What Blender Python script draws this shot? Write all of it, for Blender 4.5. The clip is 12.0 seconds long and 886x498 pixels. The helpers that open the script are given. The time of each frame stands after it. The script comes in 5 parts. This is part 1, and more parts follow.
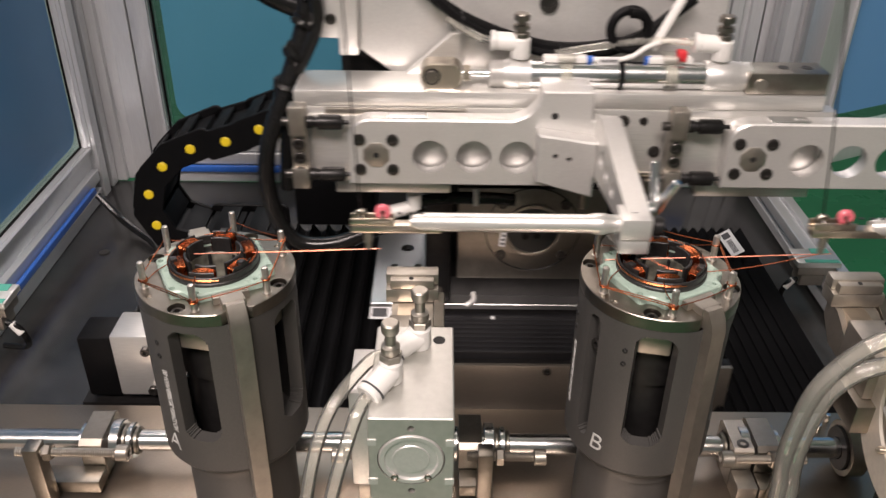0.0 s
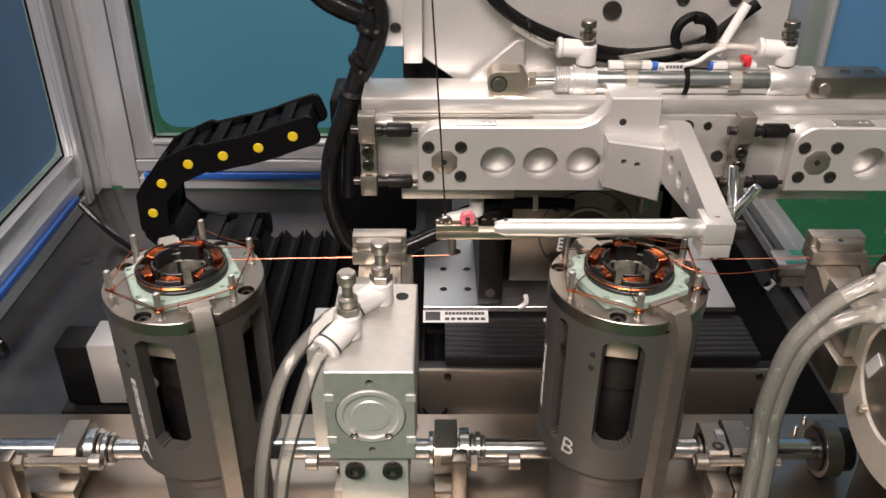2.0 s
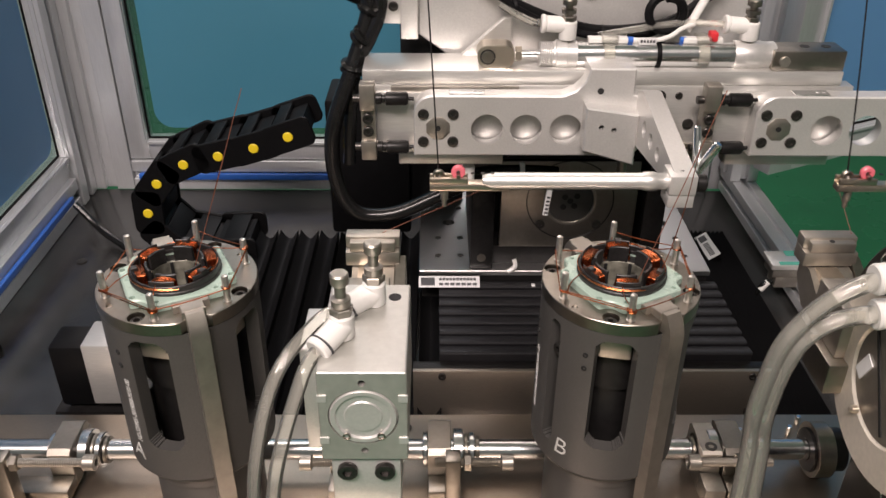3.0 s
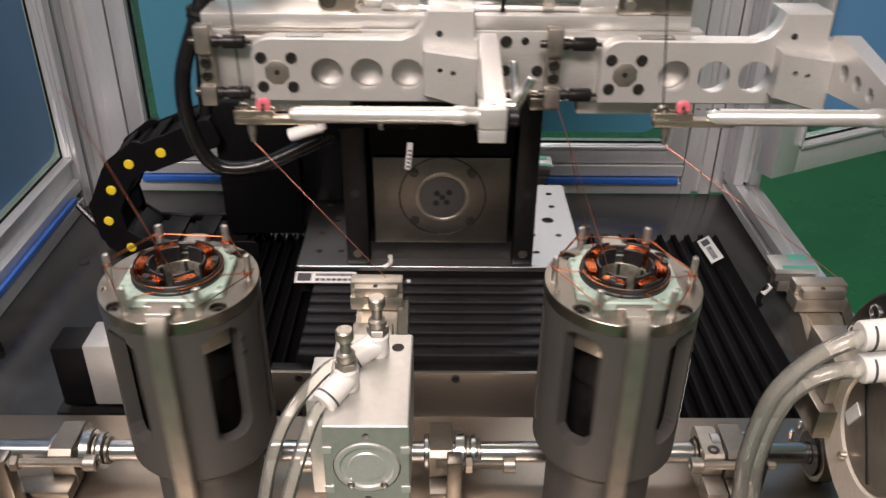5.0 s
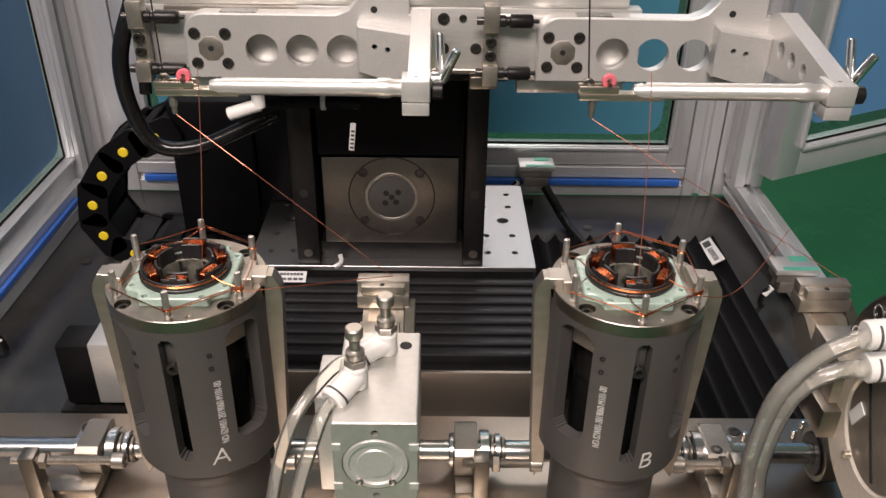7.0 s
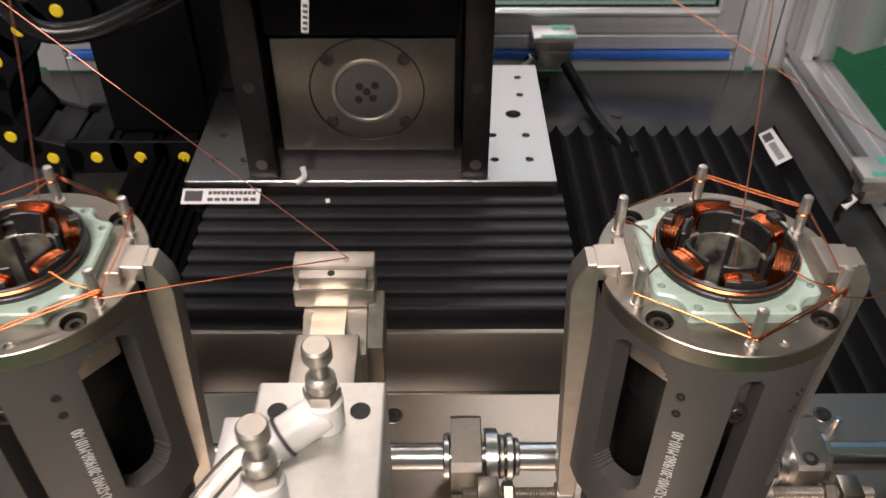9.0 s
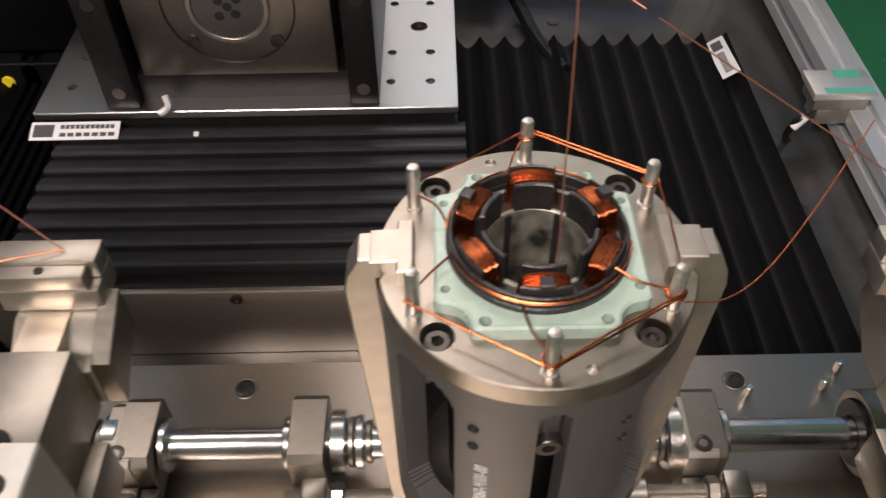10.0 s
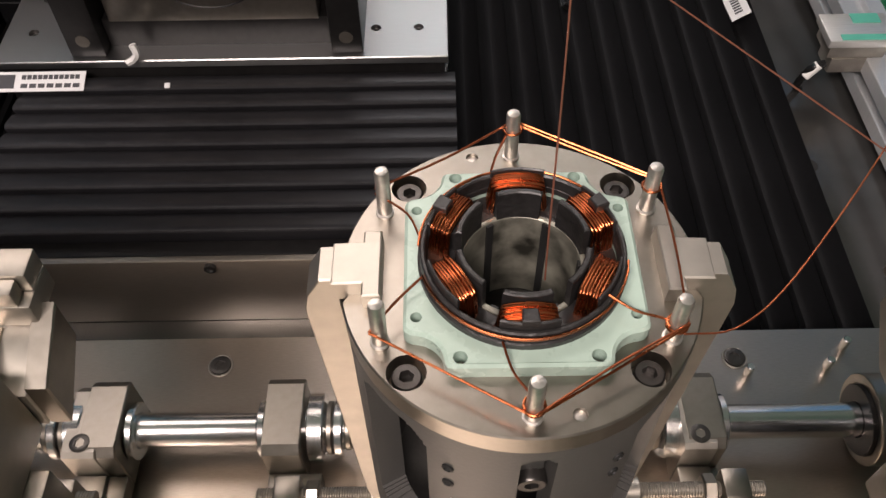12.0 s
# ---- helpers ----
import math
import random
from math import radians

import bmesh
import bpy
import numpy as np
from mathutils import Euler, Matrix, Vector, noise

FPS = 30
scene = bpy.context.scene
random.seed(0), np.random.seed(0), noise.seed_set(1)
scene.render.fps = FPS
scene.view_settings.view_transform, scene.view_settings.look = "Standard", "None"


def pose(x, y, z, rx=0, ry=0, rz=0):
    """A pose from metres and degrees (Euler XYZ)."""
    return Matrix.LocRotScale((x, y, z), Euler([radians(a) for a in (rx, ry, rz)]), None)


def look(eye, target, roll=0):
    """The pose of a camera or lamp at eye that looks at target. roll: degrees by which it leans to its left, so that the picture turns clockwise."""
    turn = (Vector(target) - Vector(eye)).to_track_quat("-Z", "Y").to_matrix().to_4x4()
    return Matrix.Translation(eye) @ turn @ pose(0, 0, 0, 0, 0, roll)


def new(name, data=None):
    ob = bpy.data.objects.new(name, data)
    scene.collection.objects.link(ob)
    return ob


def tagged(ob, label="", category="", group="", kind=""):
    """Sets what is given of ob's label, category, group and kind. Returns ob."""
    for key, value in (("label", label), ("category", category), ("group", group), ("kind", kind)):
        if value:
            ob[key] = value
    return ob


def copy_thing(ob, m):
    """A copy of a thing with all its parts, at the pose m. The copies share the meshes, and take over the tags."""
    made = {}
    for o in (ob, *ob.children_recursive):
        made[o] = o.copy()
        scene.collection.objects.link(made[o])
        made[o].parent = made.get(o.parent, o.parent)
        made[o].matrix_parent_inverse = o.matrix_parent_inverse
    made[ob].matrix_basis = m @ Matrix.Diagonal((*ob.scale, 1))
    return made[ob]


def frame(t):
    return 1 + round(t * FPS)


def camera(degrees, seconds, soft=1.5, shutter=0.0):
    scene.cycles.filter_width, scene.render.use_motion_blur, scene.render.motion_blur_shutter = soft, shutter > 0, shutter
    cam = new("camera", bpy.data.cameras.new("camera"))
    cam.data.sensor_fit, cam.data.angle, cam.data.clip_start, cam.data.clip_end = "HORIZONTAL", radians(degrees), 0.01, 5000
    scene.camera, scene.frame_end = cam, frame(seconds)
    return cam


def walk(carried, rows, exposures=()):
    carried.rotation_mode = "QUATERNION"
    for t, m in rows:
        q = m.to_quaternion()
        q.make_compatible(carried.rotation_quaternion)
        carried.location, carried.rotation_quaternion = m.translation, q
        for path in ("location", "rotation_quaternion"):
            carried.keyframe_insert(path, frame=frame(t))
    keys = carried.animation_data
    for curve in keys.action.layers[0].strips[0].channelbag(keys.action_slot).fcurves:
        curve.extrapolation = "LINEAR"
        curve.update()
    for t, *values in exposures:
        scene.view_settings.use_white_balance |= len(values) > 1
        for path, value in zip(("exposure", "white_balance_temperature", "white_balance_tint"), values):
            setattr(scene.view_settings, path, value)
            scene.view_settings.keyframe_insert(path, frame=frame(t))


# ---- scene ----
cam = camera(55.7, 12.0, shutter=0.5)
PATH = [
    (0, (0.015, -0.4, 1.257), (0.023, 1.313, 0.224), 0.8),
    (0.5, (0.015, -0.399, 1.257), (0.024, 1.312, 0.221), 0.8),
    (1, (0.014, -0.398, 1.253), (0.026, 1.319, 0.228), 1.0),
    (1.5, (0.022, -0.399, 1.256), (0.034, 1.318, 0.23), 0.6),
    (2, (0.032, -0.4, 1.258), (0.045, 1.318, 0.234), 0.3),
    (2.5, (0.034, -0.401, 1.259), (0.053, 1.317, 0.236), 0.4),
    (4.5, (0.033, -0.4, 1.257), (0.053, 1.321, 0.24), 0.6),
    (5, (0.034, -0.401, 1.257), (0.049, 1.322, 0.242), 0.6),
    (5.5, (0.031, -0.401, 1.258), (0.051, 1.321, 0.241), 0.8),
    (6, (0.03, -0.403, 1.257), (0.049, 1.321, 0.243), 0.8),
    (6.5, (0.03, -0.403, 1.257), (0.048, 1.321, 0.243), 0.8),
    (7, (0.029, -0.404, 1.257), (0.049, 1.321, 0.246), 0.9),
    (9, (0.038, -0.226, 1.2), (0.05, 1.297, -0.095), 0.2),
    (9.5, (0.068, -0.184, 1.183), (0.076, 1.24, -0.221), -0.4),
    (10, (0.114, -0.157, 1.173), (0.115, 1.199, -0.296), -1.0),
    (10.5, (0.123, -0.136, 1.178), (0.106, 1.148, -0.355), -1.2),
    (11, (0.122, -0.121, 1.168), (0.109, 1.113, -0.406), -1.2),
    (11.5, (0.122, -0.121, 1.168), (0.119, 1.089, -0.424), -1.0),
    (12, (0.121, -0.121, 1.168), (0.121, 1.093, -0.421), -0.9),
]
walk(cam, [(t, look(eye, target, roll)) for t, eye, target, roll in PATH])


# ---- light: hall ceiling lamps and a dim hall ----
world = bpy.data.worlds.new("hall_air")
scene.world = world
world.use_nodes = True
world.node_tree.nodes["Background"].inputs[0].default_value = (1.0, 0.95, 0.97, 1)
world.node_tree.nodes["Background"].inputs[1].default_value = 0.22


def lamp(name, at, target, w, h, watts, colour):
    data = bpy.data.lights.new(name, "AREA")
    data.shape, data.size, data.size_y, data.energy, data.color = "RECTANGLE", w, h, watts, colour
    ob = new(name, data)
    ob.matrix_world = look(at, target)
    return ob


lamp("ceiling_lamp", (-0.35, -1.35, 2.75), (0.0, 0.15, 0.95), 1.5, 0.5, 84, (1.0, 0.850, 0.800))
lamp("ceiling_lamp", (-0.45, 1.15, 2.95), (0.0, 0.2, 0.9), 1.6, 0.5, 16, (1.0, 0.845, 0.79))
lamp("ceiling_lamp", (0.35, 3.0, 3.3), (0.1, 0.3, 0.9), 1.4, 0.5, 40, (1.0, 0.89, 0.885))

# ---- materials ----


def material(name, colour, rough=0.5, metal=0.0, vary=0.12, grain=120.0, bump=0.02, spots=18.0, brushed=None, coat=0.0, wear=0.09):
    m = bpy.data.materials.new(name)
    m.use_nodes = True
    nt = m.node_tree
    b = nt.nodes["Principled BSDF"]
    b.inputs["Metallic"].default_value = metal
    b.inputs["Coat Weight"].default_value = coat
    tc = nt.nodes.new("ShaderNodeTexCoord")
    mp = nt.nodes.new("ShaderNodeMapping")
    nt.links.new(tc.outputs["Object"], mp.inputs[0])
    if brushed:
        mp.inputs["Scale"].default_value = brushed
    fine = nt.nodes.new("ShaderNodeTexNoise")
    fine.inputs["Scale"].default_value, fine.inputs["Detail"].default_value = grain, 4
    nt.links.new(mp.outputs[0], fine.inputs[0])
    big = nt.nodes.new("ShaderNodeTexNoise")
    big.inputs["Scale"].default_value, big.inputs["Detail"].default_value = spots, 5
    nt.links.new(tc.outputs["Object"], big.inputs[0])
    mix = nt.nodes.new("ShaderNodeMath")
    mix.operation = "MULTIPLY_ADD"
    mix.inputs[1].default_value = 0.5
    half = nt.nodes.new("ShaderNodeMath")
    half.operation = "MULTIPLY"
    half.inputs[1].default_value = 0.5
    nt.links.new(big.outputs[0], half.inputs[0])
    nt.links.new(fine.outputs[0], mix.inputs[0])
    nt.links.new(half.outputs[0], mix.inputs[2])
    ramp = nt.nodes.new("ShaderNodeValToRGB")
    lo, hi = [max(c * (1 - vary), 0) for c in colour], [min(c * (1 + vary), 1) for c in colour]
    ramp.color_ramp.elements[0].position, ramp.color_ramp.elements[1].position = 0.35, 0.65
    ramp.color_ramp.elements[0].color, ramp.color_ramp.elements[1].color = (*lo, 1), (*hi, 1)
    nt.links.new(mix.outputs[0], ramp.inputs[0])
    nt.links.new(ramp.outputs[0], b.inputs["Base Color"])
    rr = nt.nodes.new("ShaderNodeMapRange")
    rr.inputs["To Min"].default_value, rr.inputs["To Max"].default_value = max(rough - wear, 0.02), min(rough + wear, 1)
    nt.links.new(mix.outputs[0], rr.inputs[0])
    nt.links.new(rr.outputs[0], b.inputs["Roughness"])
    if bump:
        bp = nt.nodes.new("ShaderNodeBump")
        bp.inputs["Strength"].default_value, bp.inputs["Distance"].default_value = bump * 8, 0.0006
        nt.links.new(fine.outputs[0], bp.inputs["Height"])
        nt.links.new(bp.outputs[0], b.inputs["Normal"])
    return m


ALU = material("anodised_aluminium", (0.68, 0.67, 0.65), 0.40, 0.60, 0.07, 700, 0.010)
ALU_BR = material("brushed_aluminium", (0.75, 0.74, 0.71), 0.35, 0.70, 0.08, 90, 0.015, 14, (1, 12, 12))
PROFILE = material("extruded_aluminium", (0.63, 0.645, 0.66), 0.36, 0.60, 0.06, 60, 0.008, 8, (12, 12, 1))
PLATE_AL = material("ground_plate_metal", (0.46, 0.46, 0.455), 0.34, 1.0, 0.03, 90, 0.0, 14, (1, 14, 14), wear=0.02)
BODY_AL = material("satin_cylinder_aluminium", (0.58, 0.572, 0.54), 0.46, 0.75, 0.08, 260, 0.012, 30)
STEEL = material("ground_steel", (0.30, 0.275, 0.240), 0.34, 1.0, 0.10, 260, 0.012, 25)
STEEL_W = material("milled_steel", (0.42, 0.39, 0.345), 0.42, 0.92, 0.12, 160, 0.02, 30)
TURNED = material("turned_steel", (0.78, 0.72, 0.63), 0.38, 0.45, 0.08, 300, 0.01, 20, (1, 1, 1))
CHROME = material("polished_steel", (0.80, 0.80, 0.80), 0.22, 1.0, 0.03, 200, 0.0)
BEDPLATE = material("bed_steel", (0.47, 0.405, 0.335), 0.36, 0.95, 0.10, 90, 0.002, 10, (3, 30, 30), wear=0.05)
COVER = material("satin_cover_steel", (0.45, 0.402, 0.342), 0.38, 0.88, 0.10, 90, 0.012, 10, (3, 30, 30))
BED = material("blackened_bed", (0.150, 0.147, 0.143), 0.22, 0.85, 0.25, 40, 0.004, 7)
GREY = material("grey_phosphated_steel", (0.086, 0.083, 0.079), 0.48, 0.35, 0.10, 900, 0.012, 20)
DARK = material("blackened_steel", (0.020, 0.019, 0.019), 0.38, 0.5, 0.30, 200, 0.015)
BOLTM = material("black_oxide_bolt", (0.075, 0.070, 0.066), 0.30, 0.8, 0.25, 400, 0.01)
# shade inside holes and slots, put into a near-black base colour
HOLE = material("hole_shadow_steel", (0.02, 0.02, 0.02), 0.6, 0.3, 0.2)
BLACKP = material("black_plastic", (0.0035, 0.0035, 0.004), 0.55, 0.0, 0.3, 300, 0.03)
RUBBER = material("black_hose_rubber", (0.009, 0.009, 0.009), 0.20, 0.0, 0.2, 160, 0.06)
# same fabric twice: the side bellows' shade is put into this darker copy
BELLOW_SHADED = material("side_bellows_fabric_shaded", (0.006, 0.006, 0.0066), 0.55, 0.0, 0.25, 300, 0.02, 20)
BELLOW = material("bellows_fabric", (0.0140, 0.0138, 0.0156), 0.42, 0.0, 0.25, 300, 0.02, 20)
WHITE = material("white_plastic", (0.78, 0.77, 0.74), 0.35, 0.0, 0.04, 300, 0.005)
PINM = material("worn_pin_steel", (0.60, 0.57, 0.53), 0.36, 0.9, 0.18, 600, 0.03, 200)
BORE = material("stained_bore_metal", (0.205, 0.200, 0.165), 0.32, 0.4, 0.85, 130, 0.02, 75)
MINT = material("mint_enamel", (0.36, 0.47, 0.405), 0.28, 0.0, 0.06, 260, 0.02, 60)
RESIN = material("black_bobbin_resin", (0.018, 0.017, 0.017), 0.38, 0.0, 0.4, 500, 0.05, 90)
COPPER = material("enamelled_copper", (0.50, 0.150, 0.060), 0.27, 1.0, 0.14, 300, 0.0, 60)
COPPER_D = material("dark_enamelled_copper", (0.34, 0.10, 0.045), 0.30, 0.9, 0.2, 300, 0.0, 60)
COPPER_L = material("thin_copper_strand", (0.50, 0.20, 0.135), 0.36, 0.8, 0.14, 300, 0.0, 60)
BRASS = material("worn_brass", (0.60, 0.53, 0.44), 0.30, 0.95, 0.10)
PINK = material("pink_ceramic", (0.72, 0.16, 0.20), 0.25, 0.0, 0.06)
YELLOW = material("yellow_plastic", (0.80, 0.60, 0.02), 0.45, 0.0, 0.05)
BLUE = material("blue_strip", (0.03, 0.13, 0.50), 0.40, 0.0, 0.08)
RED = material("red_plastic", (0.6, 0.03, 0.04), 0.4, 0.0, 0.08)
LABELM = material("label_paper", (0.72, 0.72, 0.72), 0.5, 0.0, 0.04)
INK = material("print_ink", (0.06, 0.06, 0.065), 0.6, 0.0, 0.1)
ENGRAVE = material("engraved_light", (0.62, 0.62, 0.60), 0.5, 0.2, 0.08)
FLOORM = material("green_epoxy_floor", (0.022, 0.17, 0.075), 0.28, 0.0, 0.10, 6, 0.01, 2)
HALL = material("hall_wall_paint", (0.68, 0.72, 0.75), 0.7, 0.0, 0.05, 4, 0.02, 1)
CEIL = material("hall_ceiling_paint", (0.80, 0.80, 0.78), 0.8, 0.0, 0.05, 4, 0.02, 1)
TAPE = material("green_tape", (0.10, 0.42, 0.32), 0.4, 0.0, 0.08)


def clear(name, colour, rough, body, opacity):
    m = bpy.data.materials.new(name)
    m.use_nodes = True
    nt = m.node_tree
    b = nt.nodes["Principled BSDF"]
    b.inputs["Base Color"].default_value = (*body, 1)
    b.inputs["Roughness"].default_value = rough
    t = nt.nodes.new("ShaderNodeBsdfTransparent")
    t.inputs[0].default_value = (*colour, 1)
    mx = nt.nodes.new("ShaderNodeMixShader")
    no = nt.nodes.new("ShaderNodeTexNoise")
    no.inputs["Scale"].default_value, no.inputs["Detail"].default_value = 5, 4
    tc = nt.nodes.new("ShaderNodeTexCoord")
    nt.links.new(tc.outputs["Object"], no.inputs[0])
    mr = nt.nodes.new("ShaderNodeMapRange")
    mr.inputs["To Min"].default_value, mr.inputs["To Max"].default_value = max(opacity - 0.1, 0), min(opacity + 0.1, 1)
    nt.links.new(no.outputs[0], mr.inputs[0])
    nt.links.new(mr.outputs[0], mx.inputs[0])
    nt.links.new(t.outputs[0], mx.inputs[1])
    nt.links.new(b.outputs[0], mx.inputs[2])
    nt.links.new(mx.outputs[0], nt.nodes["Material Output"].inputs[0])
    return m


for dull, level in ((BELLOW, 0.38), (RUBBER, 0.36), (BELLOW_SHADED, 0.14), (BLACKP, 0.15)):
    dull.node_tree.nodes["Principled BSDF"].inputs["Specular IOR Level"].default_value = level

GLASS = clear("window_glass", (0.80, 0.92, 0.88), 0.05, (0.10, 0.20, 0.18), 0.14)
FILM = clear("blue_protective_film", (0.40, 0.70, 0.85), 0.35, (0.135, 0.30, 0.52), 0.76)
FILM_T = clear("teal_protective_film", (0.35, 0.70, 0.75), 0.35, (0.070, 0.225, 0.315), 0.76)
TUBE = clear("clear_hose", (0.985, 0.98, 0.95), 0.06, (0.95, 0.93, 0.84), 0.16)
# hose walls: add a sharp sheen at grazing angles
_nt = TUBE.node_tree
_gl, _fr, _mx = _nt.nodes.new("ShaderNodeBsdfGlossy"), _nt.nodes.new("ShaderNodeFresnel"), _nt.nodes.new("ShaderNodeMixShader")
_gl.inputs["Roughness"].default_value = 0.05
_fr.inputs[0].default_value = 1.5
_nt.links.new(_nt.nodes["Mix Shader"].outputs[0], _mx.inputs[1])
_nt.links.new(_gl.outputs[0], _mx.inputs[2])
_nt.links.new(_fr.outputs[0], _mx.inputs[0])
_nt.links.new(_mx.outputs[0], _nt.nodes["Material Output"].inputs[0])

# ---- mesh helpers ----


def box(bm, a, b, bev=0.0, seg=2):
    x0, y0, z0 = [min(p, q) for p, q in zip(a, b)]
    x1, y1, z1 = [max(p, q) for p, q in zip(a, b)]
    r = bmesh.ops.create_cube(bm, size=1, matrix=Matrix.Translation(((x0 + x1) / 2, (y0 + y1) / 2, (z0 + z1) / 2)) @ Matrix.Diagonal((x1 - x0, y1 - y0, z1 - z0, 1)))
    if bev:
        ed = list({e for v in r["verts"] for e in v.link_edges})
        bmesh.ops.bevel(bm, geom=ed, offset=bev, segments=seg, profile=0.5, affect="EDGES")
    return bm


def boxes(*specs):
    bm = bmesh.new()
    for s in specs:
        box(bm, *s)
    return bm


def rings(bm, loops, cap0=True, cap1=True):
    """Skin a list of closed loops of points."""
    rows = [[bm.verts.new(p) for p in lp] for lp in loops]
    n = len(rows[0])
    for a, b in zip(rows, rows[1:]):
        for i in range(n):
            bm.faces.new((a[i], a[(i + 1) % n], b[(i + 1) % n], b[i]))
    if cap0:
        bm.faces.new(list(reversed(rows[0])))
    if cap1:
        bm.faces.new(rows[-1])
    return bm


def lathe(bm, profile, n=32, m=None, caps=True):
    """Turn (radius, height) pairs about local z; m places the axis."""
    m = m or Matrix()
    loops = [[m @ Vector((r * math.cos(2 * math.pi * i / n), r * math.sin(2 * math.pi * i / n), z)) for i in range(n)] for r, z in profile]
    return rings(bm, loops, caps, caps)


def hollow(bm, r0, r1, z0, z1, n=40, m=None, bev=0.0003):
    m = m or Matrix()
    prof = [(r0, z0 + bev), (r0 + bev, z0), (r1 - bev, z0), (r1, z0 + bev), (r1, z1 - bev), (r1 - bev, z1), (r0 + bev, z1), (r0, z1 - bev)]
    loops = [[m @ Vector((r * math.cos(2 * math.pi * i / n), r * math.sin(2 * math.pi * i / n), z)) for i in range(n)] for r, z in prof]
    return rings(bm, loops + loops[:1], False, False)


def axis(a, b):
    a, b = Vector(a), Vector(b)
    return Matrix.Translation(a) @ (b - a).to_track_quat("Z", "Y").to_matrix().to_4x4(), (b - a).length


def rod(bm, a, b, r, n=20, bev=0.0, r2=None):
    m, ln = axis(a, b)
    r2 = r if r2 is None else r2
    prof = [(r - bev, 0), (r, bev), (r2, ln - bev), (r2 - bev, ln)] if bev else [(r, 0), (r2, ln)]
    return lathe(bm, prof, n, m)


def smooth_path(pts, per=6):
    pts = [Vector(p) for p in pts]
    q = [2 * pts[0] - pts[1]] + pts + [2 * pts[-1] - pts[-2]]
    out = []
    for i in range(1, len(q) - 2):
        for k in range(per):
            t = k / per
            out.append(0.5 * (2 * q[i] + (q[i + 1] - q[i - 1]) * t + (2 * q[i - 1] - 5 * q[i] + 4 * q[i + 1] - q[i + 2]) * t * t + (3 * q[i] - q[i - 1] - 3 * q[i + 1] + q[i + 2]) * t ** 3))
    return out + [pts[-1]]


def tube(bm, pts, r, n=8, per=6):
    p = smooth_path(pts, per) if per > 1 else [Vector(q) for q in pts]
    loops, up = [], None
    for i, c in enumerate(p):
        d = (p[min(i + 1, len(p) - 1)] - p[max(i - 1, 0)]).normalized()
        if up is None:
            up = d.orthogonal().normalized()
        up = (up - d * up.dot(d)).normalized()
        w = d.cross(up)
        loops.append([c + r * (math.cos(2 * math.pi * k / n) * up + math.sin(2 * math.pi * k / n) * w) for k in range(n)])
    return rings(bm, loops)


def circle(x, y, r, n=28):
    return [(x + r * math.cos(2 * math.pi * i / n), y + r * math.sin(2 * math.pi * i / n)) for i in range(n)]


def rounded(x0, y0, x1, y1, r, n=5):
    out = []
    for cx, cy, a in ((x1 - r, y1 - r, 0), (x0 + r, y1 - r, 90), (x0 + r, y0 + r, 180), (x1 - r, y0 + r, 270)):
        out += [(cx + r * math.cos(radians(a + 90 * k / n)), cy + r * math.sin(radians(a + 90 * k / n))) for k in range(n + 1)]
    return out


def inset(loop, d):
    """Move a closed outline inwards by d."""
    n = len(loop)
    area = sum(loop[i][0] * loop[(i + 1) % n][1] - loop[(i + 1) % n][0] * loop[i][1] for i in range(n))
    sgn = 1 if area > 0 else -1
    out = []
    for i in range(n):
        a, b, c = Vector(loop[i - 1]), Vector(loop[i]), Vector(loop[(i + 1) % n])
        e, f = (b - a).normalized(), (c - b).normalized()
        n1, n2 = Vector((-e.y, e.x)) * sgn, Vector((-f.y, f.x)) * sgn
        m = n1 + n2
        k = max(m.length_squared / 2, 0.35)
        out.append(tuple(b + m * (d / k)))
    return out


def slab(bm, outline, holes, t, m=None, bev=0.0):
    """A plate with holes: outline in local xy, thickness t along local z from 0, its upper rim bevelled."""
    m = m or Matrix()
    levels = [(outline, 0.0)]
    if bev:
        levels += [(outline, t - bev), (inset(outline, bev), t)]
    else:
        levels += [(outline, t)]
    rows = [[bm.verts.new(m @ Vector((x, y, z))) for x, y in lp] for lp, z in levels]
    n = len(outline)
    for a, b in zip(rows, rows[1:]):
        for i in range(n):
            bm.faces.new((a[i], a[(i + 1) % n], b[(i + 1) % n], b[i]))
    tubes = []
    for h in holes:
        lo = [bm.verts.new(m @ Vector((x, y, 0))) for x, y in h]
        hi = [bm.verts.new(m @ Vector((x, y, t))) for x, y in h]
        for i in range(len(h)):
            bm.faces.new((hi[i], hi[(i + 1) % len(h)], lo[(i + 1) % len(h)], lo[i]))
        tubes.append((lo, hi))
    for k, row in ((0, rows[0]), (1, rows[-1])):
        if not holes:
            bm.faces.new(row)
            continue
        loops = [row] + [tb[k] for tb in tubes]
        edges = []
        for lp in loops:
            for i in range(len(lp)):
                edges.append(bm.edges.get((lp[i], lp[(i + 1) % len(lp)])))
        bmesh.ops.triangle_fill(bm, edges=edges, use_beauty=True, use_dissolve=False)
    return bm


# local xy of a slab laid into the world's xz plane, its thickness running towards the viewer
FRONT = Matrix(((1, 0, 0, 0), (0, 0, -1, 0), (0, 1, 0, 0), (0, 0, 0, 1)))
# local xy laid into the yz plane, thickness along +x
SIDE = Matrix(((0, 0, 1, 0), (1, 0, 0, 0), (0, 1, 0, 0), (0, 0, 0, 1)))


